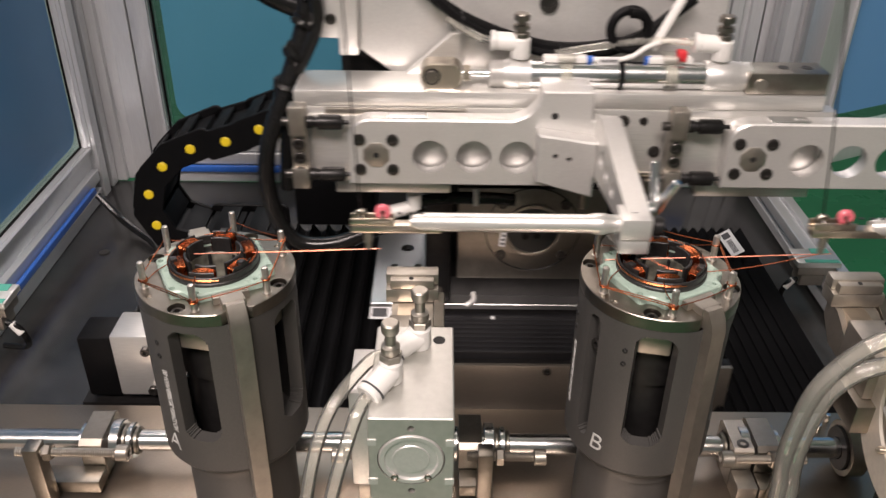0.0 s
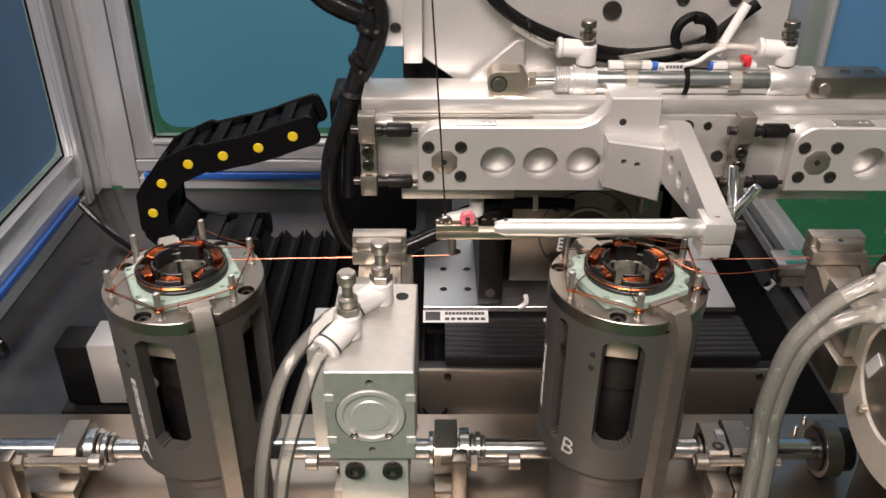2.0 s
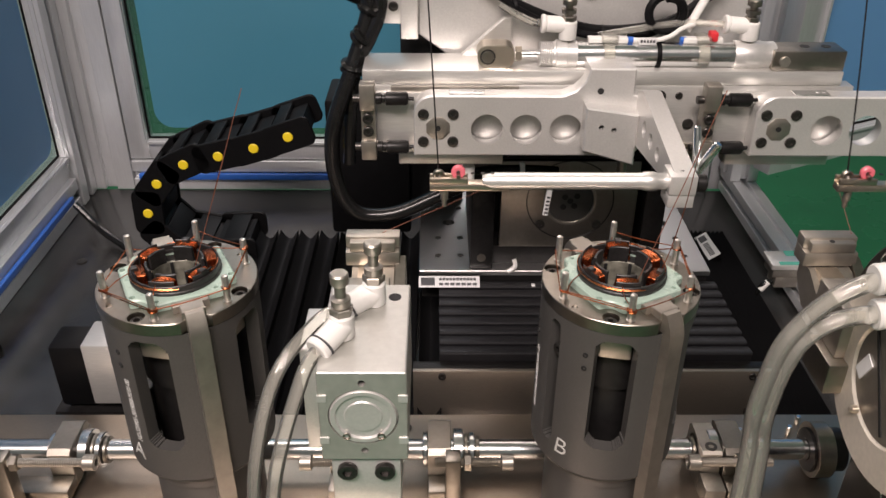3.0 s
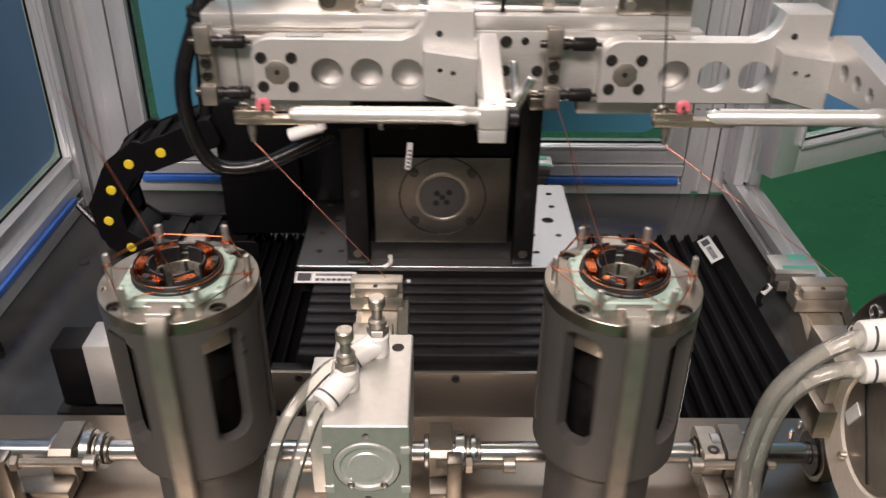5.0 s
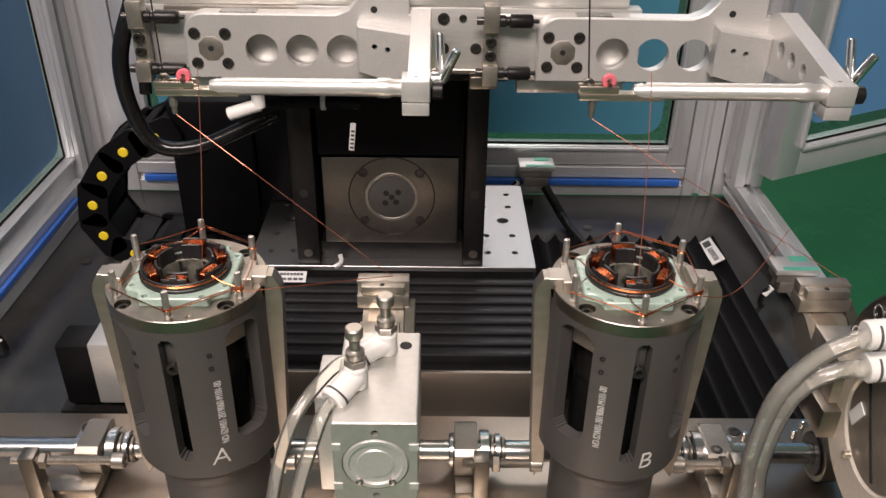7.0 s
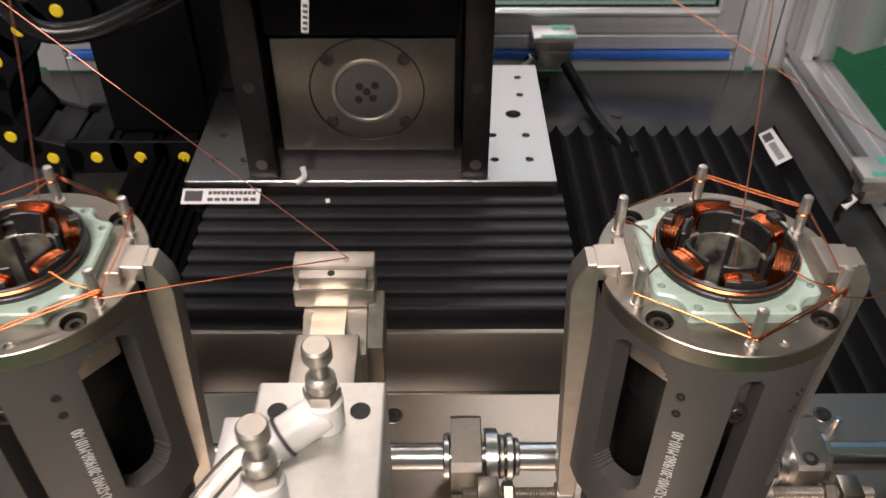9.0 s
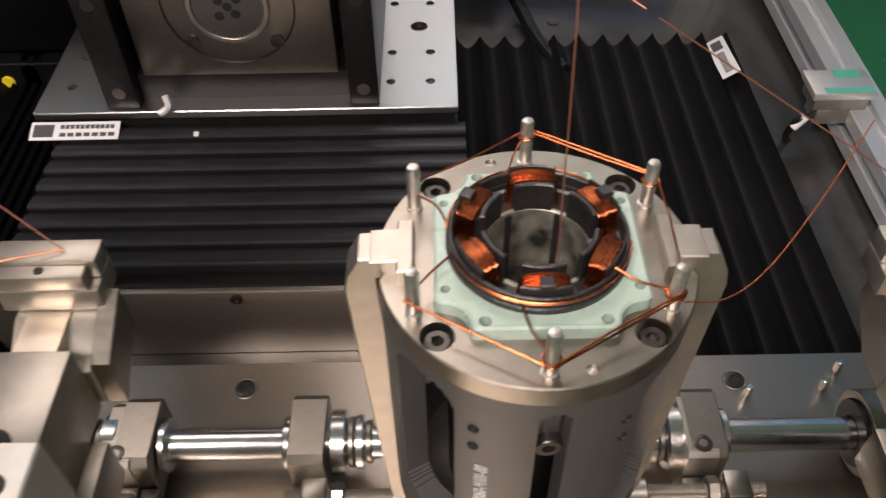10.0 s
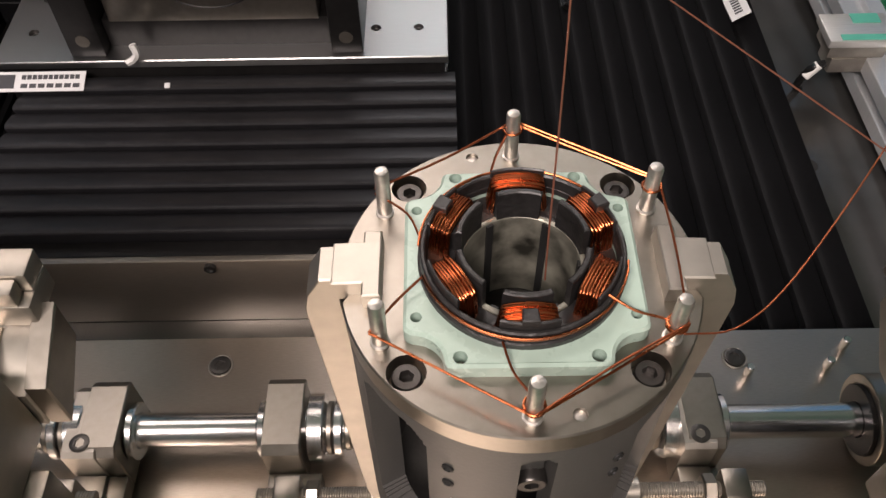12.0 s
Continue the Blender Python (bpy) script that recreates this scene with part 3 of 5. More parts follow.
    for j, (r, z, a0, a1) in enumerate(((0.0250, 0.0086, 196, 352), (0.0251, 0.0093, 205, 345), (0.0249, 0.0099, 100, 178), (0.0236, 0.0112, 120, 150), (0.0236, 0.0112, 40, 75))):
        tube(ringw, [polar(r, a, z) for a in np.linspace(a0, a1, 14)], 0.00031, 6, 2)
    part("end_turn", ringw, COPPER, s, "copper wire laid round the end ring")
    P = {a: polar(PIN_R, a, 0) for a in PIN_ANGLES}

    def strand(name, mat, pts, r=0.00033):
        part(name, tube(bmesh.new(), pts, r, 6, 5), mat, s)

    def hug(a, z, side=1.0):
        p = P[a].copy()
        d = Vector((p.x, p.y, 0)).normalized() * 0.0025 * side
        return Vector((p.x + d.x, p.y + d.y, z))
    strand("lead_wire", COPPER, [hug(90, 0.0102), P[90].lerp(P[30], 0.5) + Vector((0.001, 0.0018, 0.0094)), hug(30, 0.0092)])
    strand("lead_wire", COPPER, [hug(90, 0.0112), P[90].lerp(P[30], 0.5) + Vector((0.0012, 0.002, 0.0105)), hug(30, 0.0100)])
    strand("lead_wire", COPPER_D, [hug(30, 0.0090), P[30].lerp(P[330], 0.5) + Vector((0.0030, 0, 0.0075)), hug(330, 0.0070)])
    strand("lead_wire", COPPER, [hug(330, 0.0070), P[330].lerp(P[270], 0.5) + Vector((0.0006, -0.0022, 0.0056)), hug(270, 0.0048)])
    strand("lead_wire", COPPER_D, [hug(330, 0.0080), P[330].lerp(P[270], 0.5) + Vector((0.0004, -0.0014, 0.0064)), hug(270, 0.0054)])
    strand("lead_wire", COPPER, [hug(270, 0.0048), P[270].lerp(P[210], 0.5) + Vector((-0.0006, -0.0022, 0.0054)), hug(210, 0.0060)])
    strand("lead_wire", COPPER_D, [hug(90, 0.0105), P[90].lerp(P[150], 0.5) + Vector((-0.001, 0.001, 0.0088)), hug(150, 0.0080)])
    strand("lead_wire", COPPER_D, [hug(150, 0.0062), P[150] + Vector((0.006, -0.006, 0.0068)), polar(0.0250, 168, 0.0072)])
    strand("lead_wire", COPPER_D, [hug(90, 0.0098), P[90] + Vector((-0.0045, -0.008, 0.0095)), polar(0.0240, 106, 0.0112)])
    strand("lead_wire", COPPER_D, [hug(210, 0.0062), P[210] + Vector((0.004, 0.007, 0.0066)), polar(0.0252, 196, 0.0078)])
    strand("lead_wire", COPPER, [polar(0.0232, 322, 0.0104), polar(0.0300, 325, 0.0080), hug(330, 0.0060, -1), hug(330, 0.0052)])
    strand("lead_wire", COPPER_D, [hug(270, 0.0046, -1), P[270] + Vector((-0.004, 0.008, 0.0058)), polar(0.0252, 256, 0.0074)])
    for a, z0, c in ((270, 0.0042, 4), (330, 0.0050, 4), (30, 0.0085, 2), (90, 0.0098, 2)):
        w = bmesh.new()
        pp = P[a]
        tube(w, [(pp.x + 0.0024 * math.cos(k * 0.6), pp.y + 0.0024 * math.sin(k * 0.6), z0 + 0.00006 * k) for k in range(int(10.5 * c / 1.5))], 0.00031, 6, 2)
        part("wrapped_wire", w, COPPER, s, "copper wire wrapped round a guide pin")
    return s


stator_a, stator_b = stator(AX, 3), stator(BX, 8)

# ---- guide shaft with sliding pushers ----
SH_Y, SH_Z = 0.040, 0.830 - SHELF_Z
shaft = thing("guide_shaft", (0, 0, SHELF_Z), "polished steel guide shaft along the bed plate", "guide shaft")
part("shaft", rod(bmesh.new(), (-0.42, SH_Y, SH_Z), (0.305, SH_Y, SH_Z), 0.0075, 28, 0.0004), CHROME, shaft)


def shaft_clamp(x):
    c = thing("shaft_clamp", (x, 0, SHELF_Z), "milled steel clamp block holding the guide shaft", "clamp block", "shaft clamps")
    bm = bmesh.new()
    slab(bm, [(0.022, 0.0), (0.056, 0.0), (0.056, 0.030), (0.052, 0.034), (0.024, 0.034), (0.022, 0.032)], [circle(SH_Y, SH_Z, 0.00755, 24)], 0.014, Matrix.Translation((-0.007, 0, 0)) @ SIDE, 0.0005)
    part("block", bm, STEEL_W, c)
    part("base", boxes(((-0.007, 0.004, 0.0), (0.007, 0.0215, 0.016), 0.0006)), STEEL_W, c)
    bolt(c, (0, 0.028, 0.0335), 0.0042, 0.0012, "up")
    return c


clamp_1 = shaft_clamp(-0.031)
for x in (0.2265,):
    copy_thing(clamp_1, Matrix.Translation((x, 0, SHELF_Z)))


def pusher(x, side, lug=0.0075, tip=0.041):
    """Bearing block with rings, and an adjusting screw that points towards the spindle (side: +1 right)."""
    p = thing("lever_pusher", (x, 0, SHELF_Z), "steel sliding block with bearing rings and an adjusting screw", "pusher", "pushers")
    f = side
    bm = bmesh.new()
    slab(bm, [(0.0225, 0.003), (0.0575, 0.003), (0.0575, 0.032), (0.054, 0.0345), (0.026, 0.0345), (0.0225, 0.031)], [circle(SH_Y, SH_Z, 0.0077, 24)], 0.016, Matrix.Translation((-0.008, 0, 0)) @ SIDE, 0.0006)
    part("block", bm, STEEL, p)
    along = lambda x0: Matrix.Translation((x0, SH_Y, SH_Z)) @ pose(0, 0, 0, 0, 90, 0)
    for x0, x1, r in ((0.0095, 0.0165, 0.0150), (0.0172, 0.0200, 0.0115), (0.0206, 0.0245, 0.0125), (0.0250, 0.028, 0.0098), (-0.012, -0.0085, 0.0125)):
        a, b = sorted((f * x0, f * x1))
        part("bearing_ring", hollow(bmesh.new(), 0.0077, r, 0, b - a, 36, along(a), 0.0006), CHROME if r > 0.012 else STEEL, p)
    y, z = -0.0015, 0.049
    part("screw_lug", boxes(((f * lug - 0.0050, -0.0075, 0.003), (f * lug + 0.0050, 0.0045, 0.0550), 0.0010)), STEEL, p)
    part("lug_arm", boxes(((min(f * lug - 0.0065, -0.0080), 0.0062, 0.003), (max(f * lug + 0.0065, 0.0080), 0.0224, 0.013), 0.0008)), STEEL, p)
    bm = bmesh.new()
    loops = []
    for i in range(91):
        xx = f * (lug - 0.012 + (tip - lug + 0.012) * i / 90)
        r = 0.0031 if i % 2 else 0.0027
        loops.append([Vector((xx, y + r * math.cos(2 * math.pi * k / 14), z + r * math.sin(2 * math.pi * k / 14))) for k in range(14)])
    rings(bm, loops)
    part("screw", bm, STEEL_W, p, "threaded steel adjusting screw")
    hexm = Matrix.Translation((f * (lug + 0.0068), y, z)) @ pose(0, 0, 0, 0, 90 * f, 0)
    part("lock_nut", lathe(bmesh.new(), [(0.0052, 0), (0.0058, 0.0006), (0.0058, 0.0046), (0.0052, 0.0052)], 6, hexm), STEEL, p)
    cap = Matrix.Translation((f * tip, y, z)) @ pose(0, 0, 0, 0, 90 * f, 0)
    part("screw_head", lathe(bmesh.new(), [(0.0050, 0), (0.0054, 0.0004), (0.0054, 0.0074), (0.0048, 0.0080), (0.0028, 0.0080), (0.0026, 0.0050)], 20, cap), STEEL_W, p)
    return p


pushers = [(pusher(x, f, lug, tip), x, f) for x, f, lug, tip in ((0.0380, 1, 0.0085, 0.0400), (-0.2235, 1, -0.0240, 0.0300), (0.2440, -1, 0.0, 0.0360), (-0.0095, -1, 0.0, 0.0360))]

end_block = thing("shaft_end_ring", (0.318, 0.03, SHELF_Z), "chrome ring round the shaft end with small studs", "shaft ring")
part("hub", hollow(bmesh.new(), 0.0078, 0.0155, -0.018, 0.006, 36, Matrix.Translation((0, 0.010, SH_Z)) @ pose(0, 0, 0, 0, 90, 0)), DARK, end_block)
part("ring", hollow(bmesh.new(), 0.0157, 0.020, -0.016, -0.0042, 36, Matrix.Translation((0, 0.010, SH_Z)) @ pose(0, 0, 0, 0, 90, 0)), STEEL, end_block)
for dx, dy in ((-0.013, 0.047), (-0.052, 0.044), (-0.002, 0.058), (-0.058, 0.02)):
    part("stud", rod(bmesh.new(), (dx, dy, 0.0), (dx, dy, 0.008), 0.002, 10, 0.0004), CHROME, end_block)

# ---- wire grippers on pneumatic bodies ----


def hexnut(bm, r, z0, z1, m):
    return lathe(bm, [(r * 0.93, z0), (r, z0 + 0.0004), (r, z1 - 0.0004), (r * 0.93, z1)], 6, m)


def flow_fitting(parent, at, turn, w):
    """White push-in elbow with a steel throttle knob."""
    own = Matrix.Translation(at) @ pose(0, 0, 0, 0, 0, turn) @ Matrix.Scale(1.16, 4)
    m = w @ own
    bm = bmesh.new()
    lathe(bm, [(0.0050, 0.0), (0.0053, 0.001), (0.0053, 0.0105), (0.0046, 0.0115)], 20, m)
    rod(bm, m @ Vector((0, 0, 0.0060)), m @ Vector((0, -0.0125, 0.0020)), 0.0058, 20, 0.0006)
    f = part("elbow", bm, WHITE, parent, "white plastic push-in elbow")
    part("collar", rod(bmesh.new(), m @ Vector((0, -0.0126, 0.0019)), m @ Vector((0, -0.0160, 0.0008)), 0.0063, 20, 0.0007), WHITE, f)
    part("seal", rod(bmesh.new(), m @ Vector((0, -0.0120, 0.0021)), m @ Vector((0, -0.0128, 0.0018)), 0.0064, 20), INK, f)
    kb = bmesh.new()
    hexnut(kb, 0.0052, 0.0116, 0.0152, m)
    lathe(kb, [(0.0038, 0.0153), (0.0042, 0.0160), (0.0042, 0.0190), (0.0030, 0.0195), (0.0024, 0.0200), (0.0024, 0.0255), (0.0036, 0.0262), (0.0040, 0.0270), (0.0040, 0.0308), (0.0034, 0.0315)], 18, m)
    part("throttle", kb, STEEL_W, f, "knurled steel throttle screw")
    return own


def gripper(x, turn=0.0, aside=0.0):
    g = thing("wire_gripper", (x, 0, SHELF_Z), "satin aluminium pneumatic wire gripper with clear hoses", "gripper", "wire grippers")
    flat = Matrix.Translation((0, 0, -SHELF_Z))
    V = Matrix.Translation((0, 0.004, -SHELF_Z)) @ pose(0, 0, 0, 0, 0, turn) @ Matrix.Translation((0, -0.004, 0))
    U = Matrix.Translation((aside, 0, -SHELF_Z))
    W = Matrix()
    if x < 0.1:
        # the first gripper's cylinder stands nearer and higher than its jaw, and is a size smaller
        K = Matrix.Translation((0.0033, -0.0437, 0.1360)) @ Matrix.Scale(0.8917, 4)
        U, W = Matrix.Translation((0, 0, -SHELF_Z)) @ K, Matrix.Translation((0, 0, -SHELF_Z)) @ K @ Matrix.Translation((0, 0, SHELF_Z))
        part("pedestal", boxes(((-0.011, -0.112, SHELF_Z + 0.0004), (0.013, -0.076, 0.8610), 0.001)), STEEL_W, g, "", flat)
    part("jaw_slide", boxes(((-0.0125, -0.0520, 0.955), (0.0100, -0.0178, 0.9835), 0.0008)), STEEL_W, g, "pale milled slide behind the cylinder", flat)
    part("slide_bed", boxes(((-0.0170, -0.0585, 0.936), (0.0150, -0.0300, 0.9548), 0.0010)), STEEL, g, "", flat)
    part("slide_port", lathe(bmesh.new(), [(0.0046, 0.0), (0.0046, 0.0004)], 18, Matrix.Translation((-0.0015, -0.0475, 0.9836))), HOLE, g, "", flat)
    # body
    outline = rounded(-0.0215, 0.920, 0.0215, 0.9755, 0.0012, 3)
    bm = slab(bmesh.new(), outline, [circle(0, 0.9480, 0.0172, 40), circle(0, 0.9690, 0.0019, 14), circle(0, 0.9262, 0.0019, 14)], 0.075, Matrix.Translation((0, -0.018, 0)) @ FRONT, 0.0005)
    body = part("body", bm, BODY_AL, g, "satin aluminium cylinder body", U)
    for sx in (-1, 1):
        for z in (0.9598, 0.9330):
            part("groove", boxes(((sx * 0.0218, -0.0936, z - 0.002), (sx * 0.0172, -0.0925, z + 0.002))), ALU, body, "", U)
    cap = Matrix.Translation((0, -0.0935, 0.9480)) @ pose(0, 0, 0, 90, 0, 0)
    part("end_cap", lathe(bmesh.new(), [(0.0168, -0.004), (0.0168, -0.0012), (0.0160, 0.0), (0.0138, 0.0), (0.0132, -0.0012), (0.0095, -0.0012), (0.0090, -0.0006), (0.0005, -0.0006)], 40, cap), ALU, body, "round turned end cap", U)
    for dx in (-0.0085, 0.0085):
        part("cap_screw", lathe(bmesh.new(), [(0.0020, 0), (0.0020, 0.001), (0.0014, 0.0012), (0.0008, 0.0002)], 12, Matrix.Translation((dx, -0.0930, 0.9480 - 0.0118)) @ pose(0, 0, 0, 90, 0, 0)), STEEL, body, "", U)
    for px in (-0.0135, 0.0135):
        part("port", lathe(bmesh.new(), [(0.0034, 0.0), (0.0034, 0.0004)], 18, Matrix.Translation((px, -0.0300, 0.9754))), HOLE, body, "", U)
    # foot
    part("mount", boxes(((-0.0175, -0.090, 0.885), (0.0175, -0.020, 0.9195), 0.0008)), ALU, g, "", U)
    for dx in (-0.0095, 0.0095):
        piece("bolt", bolt_mesh(0.0052, 0.0030), g, U @ Matrix.Translation((dx, -0.0902, 0.9105)) @ pose(0, 0, 0, 90, 0, 0))
    part("post", boxes(((-0.0145, -0.085, SHELF_Z + 0.0004), (0.0145, -0.030, 0.8845), 0.001)), STEEL_W, g, "", U)
    part("side_bracket", boxes(((-0.0345, -0.060, 0.895), (-0.0216, -0.022, 0.963), 0.001)), ALU, g, "", U)
    # jaw arm rising to the clamp
    side = [(-0.0175, 0.956), (-0.0175, 0.972), (-0.004, 0.9790), (0.010, 0.9800), (0.010, 0.968), (-0.004, 0.956)]
    bm = slab(bmesh.new(), side, [], 0.024, Matrix.Translation((-0.0120, 0, 0)) @ SIDE, 0.0005)
    part("jaw_arm", bm, STEEL_W, g, "", V)
    bm = slab(bmesh.new(), [(-0.0170, 0.9560), (-0.0170, 0.975), (0.004, 0.984), (0.004, 0.968)], [], 0.006, Matrix.Translation((0.0122, 0, 0)) @ SIDE, 0.0005)
    part("jaw_plate", bm, STEEL, g, "", V)
    bm = boxes(((-0.0155, -0.0010, 0.9802), (0.0145, 0.0130, 0.9888), 0.0006), ((-0.0155, 0.0040, 0.9890), (0.0145, 0.0130, 0.9960), 0.0006))
    part("lower_jaw", bm, STEEL_W, g, "", flat)
    bm = boxes(((-0.0130, -0.0012, 0.9892), (0.0120, 0.0038, 0.9950), 0.0006))
    part("upper_jaw", bm, STEEL_W, g, "", flat)
    part("jaw_hole", lathe(bmesh.new(), [(0.0014, 0), (0.0014, 0.0003)], 12, Matrix.Translation((-0.001, 0.0015, 0.9950))), HOLE, g, "", flat)
    part("shim", boxes(((-0.0085, -0.0160, 0.9745), (0.0040, -0.0012, 0.9800))), BRASS, g, "pale brass shim", V)
    if aside:
        part("carrier", boxes(((0.0170, -0.040, 0.9315), (aside - 0.022, -0.020, 0.953), 0.001)), DARK, g, "", flat)
    # fittings and hoses
    if x < 0.1:
        m1 = flow_fitting(g, (-0.0110, -0.0640, 0.9758 - SHELF_Z), -38, W)
        m2 = flow_fitting(g, (0.0030, -0.0350, 0.9758 - SHELF_Z), -60, W)
        a, b = m1 @ Vector((0, -0.0160, 0.0008)), m2 @ Vector((0, -0.016, 0.0008))
        part("hose", tube(bmesh.new(), [a, a + Vector((-0.006, -0.012, -0.007)), a + Vector((-0.018, -0.034, -0.045)), a + Vector((-0.021, -0.045, -0.085)), a + Vector((-0.018, -0.05, -0.13))], 0.0036, 12), TUBE, g, "clear plastic air hose", W)
        part("hose", tube(bmesh.new(), [b, b + Vector((-0.012, -0.006, -0.002)), b + Vector((-0.032, -0.030, -0.020)), b + Vector((-0.042, -0.052, -0.060)), b + Vector((-0.044, -0.062, -0.11)), b + Vector((-0.042, -0.07, -0.15))], 0.0036, 12), TUBE, g, "clear plastic air hose", W)
    return g


GB_X = 0.2570
grip_a = gripper(0.0)
grip_b = gripper(GB_X, 0.0, 0.085)

# ---- x stage, y stage, column (travels with the carriage) ----
# carriage local origin: middle of the plate's front edge, on the bed
CAR0 = Vector((0.0, 0.277, BED_Z))
carriage = thing("carriage", CAR0, "bright drilled carriage plate with a black column and round flange", "machine carriage")
PZ = 0.838 - BED_Z
holes = []
for hx in (-0.131, 0.108, 0.0815, -0.109):
    for hy in (0.028, 0.062, 0.125, 0.155):
        holes.append(circle(hx, hy, 0.0032, 14))
holes += [circle(0.100, 0.094, 0.0062, 20), circle(-0.120, 0.094, 0.0062, 20)]
cp = part("plate", slab(bmesh.new(), rounded(-0.149, 0.0, 0.126, 0.178, 0.001, 2), holes, 0.005, Matrix.Translation((0, 0, PZ - 0.005)), 0.0005), PLATE_AL, carriage, "bright drilled ground metal plate")
for h in holes[:-2]:
    cx, cy = sum(p[0] for p in h) / len(h), sum(p[1] for p in h) / len(h)
    piece("bolt", bolt_mesh(0.0030, 0.0035), cp, Matrix.Translation((cx, cy, PZ - 0.006)))
part("under_block", boxes(((-0.146, 0.002, PZ - 0.03), (0.124, 0.17, PZ - 0.0054))), DARK, carriage)
for sx, x0, x1 in ((-1, -0.1010, -0.0800), (1, 0.056, 0.075)):
    sp = part("side_plate", boxes(((x0, 0.004, PZ), (x1, 0.13, PZ + 0.30), 0.001)), DARK, carriage, "black column side plate")
    for z in (0.012, 0.075, 0.140, 0.20):
        part("plate_hole", lathe(bmesh.new(), [(0.0042, 0), (0.0042, 0.0004)], 18, Matrix.Translation(((x0 + x1) / 2, 0.0039, PZ + z)) @ pose(0, 0, 0, 90, 0, 0)), STEEL if z < 0.05 else HOLE, sp)
flp = part("motor_flange", boxes(((-0.074, 0.011, PZ + 0.020), (0.050, 0.030, PZ + 0.108), 0.001)), STEEL, carriage, "dark ground steel flange plate")
part("column_foot", boxes(((-0.0795, 0.014, PZ), (0.0555, 0.04, PZ + 0.0195))), DARK, carriage)
FLC = Matrix.Translation((-0.011, 0.0108, PZ + 0.069)) @ pose(0, 0, 0, 90, 0, 0)
part("flange_ring", hollow(bmesh.new(), 0.0390, 0.0400, 0, 0.0004, 56, FLC), DARK, flp)
part("hub_ring", hollow(bmesh.new(), 0.0215, 0.0245, 0, 0.0020, 48, FLC), STEEL_W, flp)
part("hub", lathe(bmesh.new(), [(0.0213, 0), (0.0213, 0.0006), (0.0205, 0.001), (0.0005, 0.001)], 48, FLC), GREY, flp)
for dx, dz in ((-0.005, 0.004), (0.006, 0.005), (-0.006, -0.006), (0.004, -0.005), (0.0, 0.0)):
    part("hub_hole", lathe(bmesh.new(), [(0.0028, 0), (0.0028, 0.0004)], 14, FLC @ Matrix.Translation((dx, dz, 0.001))), HOLE, flp)
for dx in (-0.026, 0.026):
    for dz in (-0.0245, 0.0245):
        bolt(flp, (-0.011 + dx, 0.0112, PZ + 0.069 + dz), 0.0044, 0.0015)
part("column_back", boxes(((-0.0795, 0.05, PZ), (0.0555, 0.12, PZ + 0.30))), DARK, carriage)
part("slide_cover", boxes(((-0.076, 0.006, PZ + 0.112), (0.052, 0.03, PZ + 0.29), 0.002)), BLACKP, carriage)
part("tie_scrap", tube(bmesh.new(), [(-0.066, -0.003, PZ + 0.001), (-0.062, -0.002, PZ + 0.003), (-0.059, -0.002, PZ + 0.007), (-0.060, -0.001, PZ + 0.013)], 0.0022, 6), WHITE, carriage, "scrap of white plastic on the plate edge")

# y stage body under the front bellows; travels in x only
stage = thing("y_stage", (0, 0.140, BED_Z), "long stage body with a brushed steel front cover", "linear stage")
part("front_cover", boxes(((-0.152, -0.002, 0.0005), (0.152, 0.002, 0.0565), 0.0006)), COVER, stage, "brushed steel front cover")
part("cover_top", boxes(((-0.152, 0.0025, 0.050), (0.152, 0.012, 0.0560), 0.0006)), DARK, stage)
part("chain_carrier", boxes(((-0.246, 0.262, 0.036), (-0.160, 0.330, 0.190), 0.004), ((-0.160, 0.268, 0.074), (-0.104, 0.325, 0.215), 0.003)), BLACKP, stage, "black box that carries the chain end")
part("stage_body", boxes(((-0.120, 0.013, 0.0005), (0.120, 0.325, 0.045))), DARK, stage)
for dx in (-0.128, 0.0, 0.128):
    part("cover_clip", lathe(bmesh.new(), [(0.0032, 0), (0.0032, 0.002), (0.0020, 0.0022), (0.0014, 0.0008)], 14, Matrix.Translation((dx, -0.0022, 0.052)) @ pose(0, 0, 0, 90, 0, 0)), BOLTM, stage)

# front bellows: folds that spread as the plate runs back
NF = 8
folds = []
front_bellows = thing("bellows_cover", (0, 0, BED_Z), "black pleated bellows cover over the stage", "bellows", "bellows covers")
wd = 0.130
prof = [(0.0090, 0.0520), (0.0088, 0.0585), (0.0074, 0.0612), (0.0045, 0.0630), (0.0, 0.0645), (-0.0045, 0.0654), (-0.0066, 0.0655), (-0.0076, 0.0650), (-0.0081, 0.0640), (-0.0078, 0.0625), (-0.0062, 0.0520)]
fold_mesh = mesh_of("fold", slab(bmesh.new(), prof, [], 2 * wd, Matrix.Translation((-wd, 0, 0)) @ SIDE), BELLOW)
for k in range(NF):
    folds.append(piece("fold", fold_mesh, front_bellows, Matrix()))
lab = thing("bellows_label", (0, 0, 0), "white printed label stuck on the bellows", "label", "labels")
part("paper", boxes(((0, -0.0002, 0), (0.0570, 0.0002, 0.0135))), LABELM, lab)
for k in range(11):
    part("print_bar", boxes(((0.0190 + 0.0032 * k, -0.0004, 0.0082), (0.0216 + 0.0032 * k, -0.00022, 0.0112))), INK, lab)
for k in range(7):
    part("print_bar", boxes(((0.0190 + 0.0052 * k, -0.0004, 0.0024), (0.0230 + 0.0052 * k, -0.00022, 0.0052))), INK, lab)
part("speck", boxes(((0.105, -0.0006, 0.0010), (0.1085, 0.0012, 0.0046), 0.0006)), LABELM, lab)
part("print_block", boxes(((0.0020, -0.0004, 0.0022), (0.0150, -0.00022, 0.0115))), INK, lab)

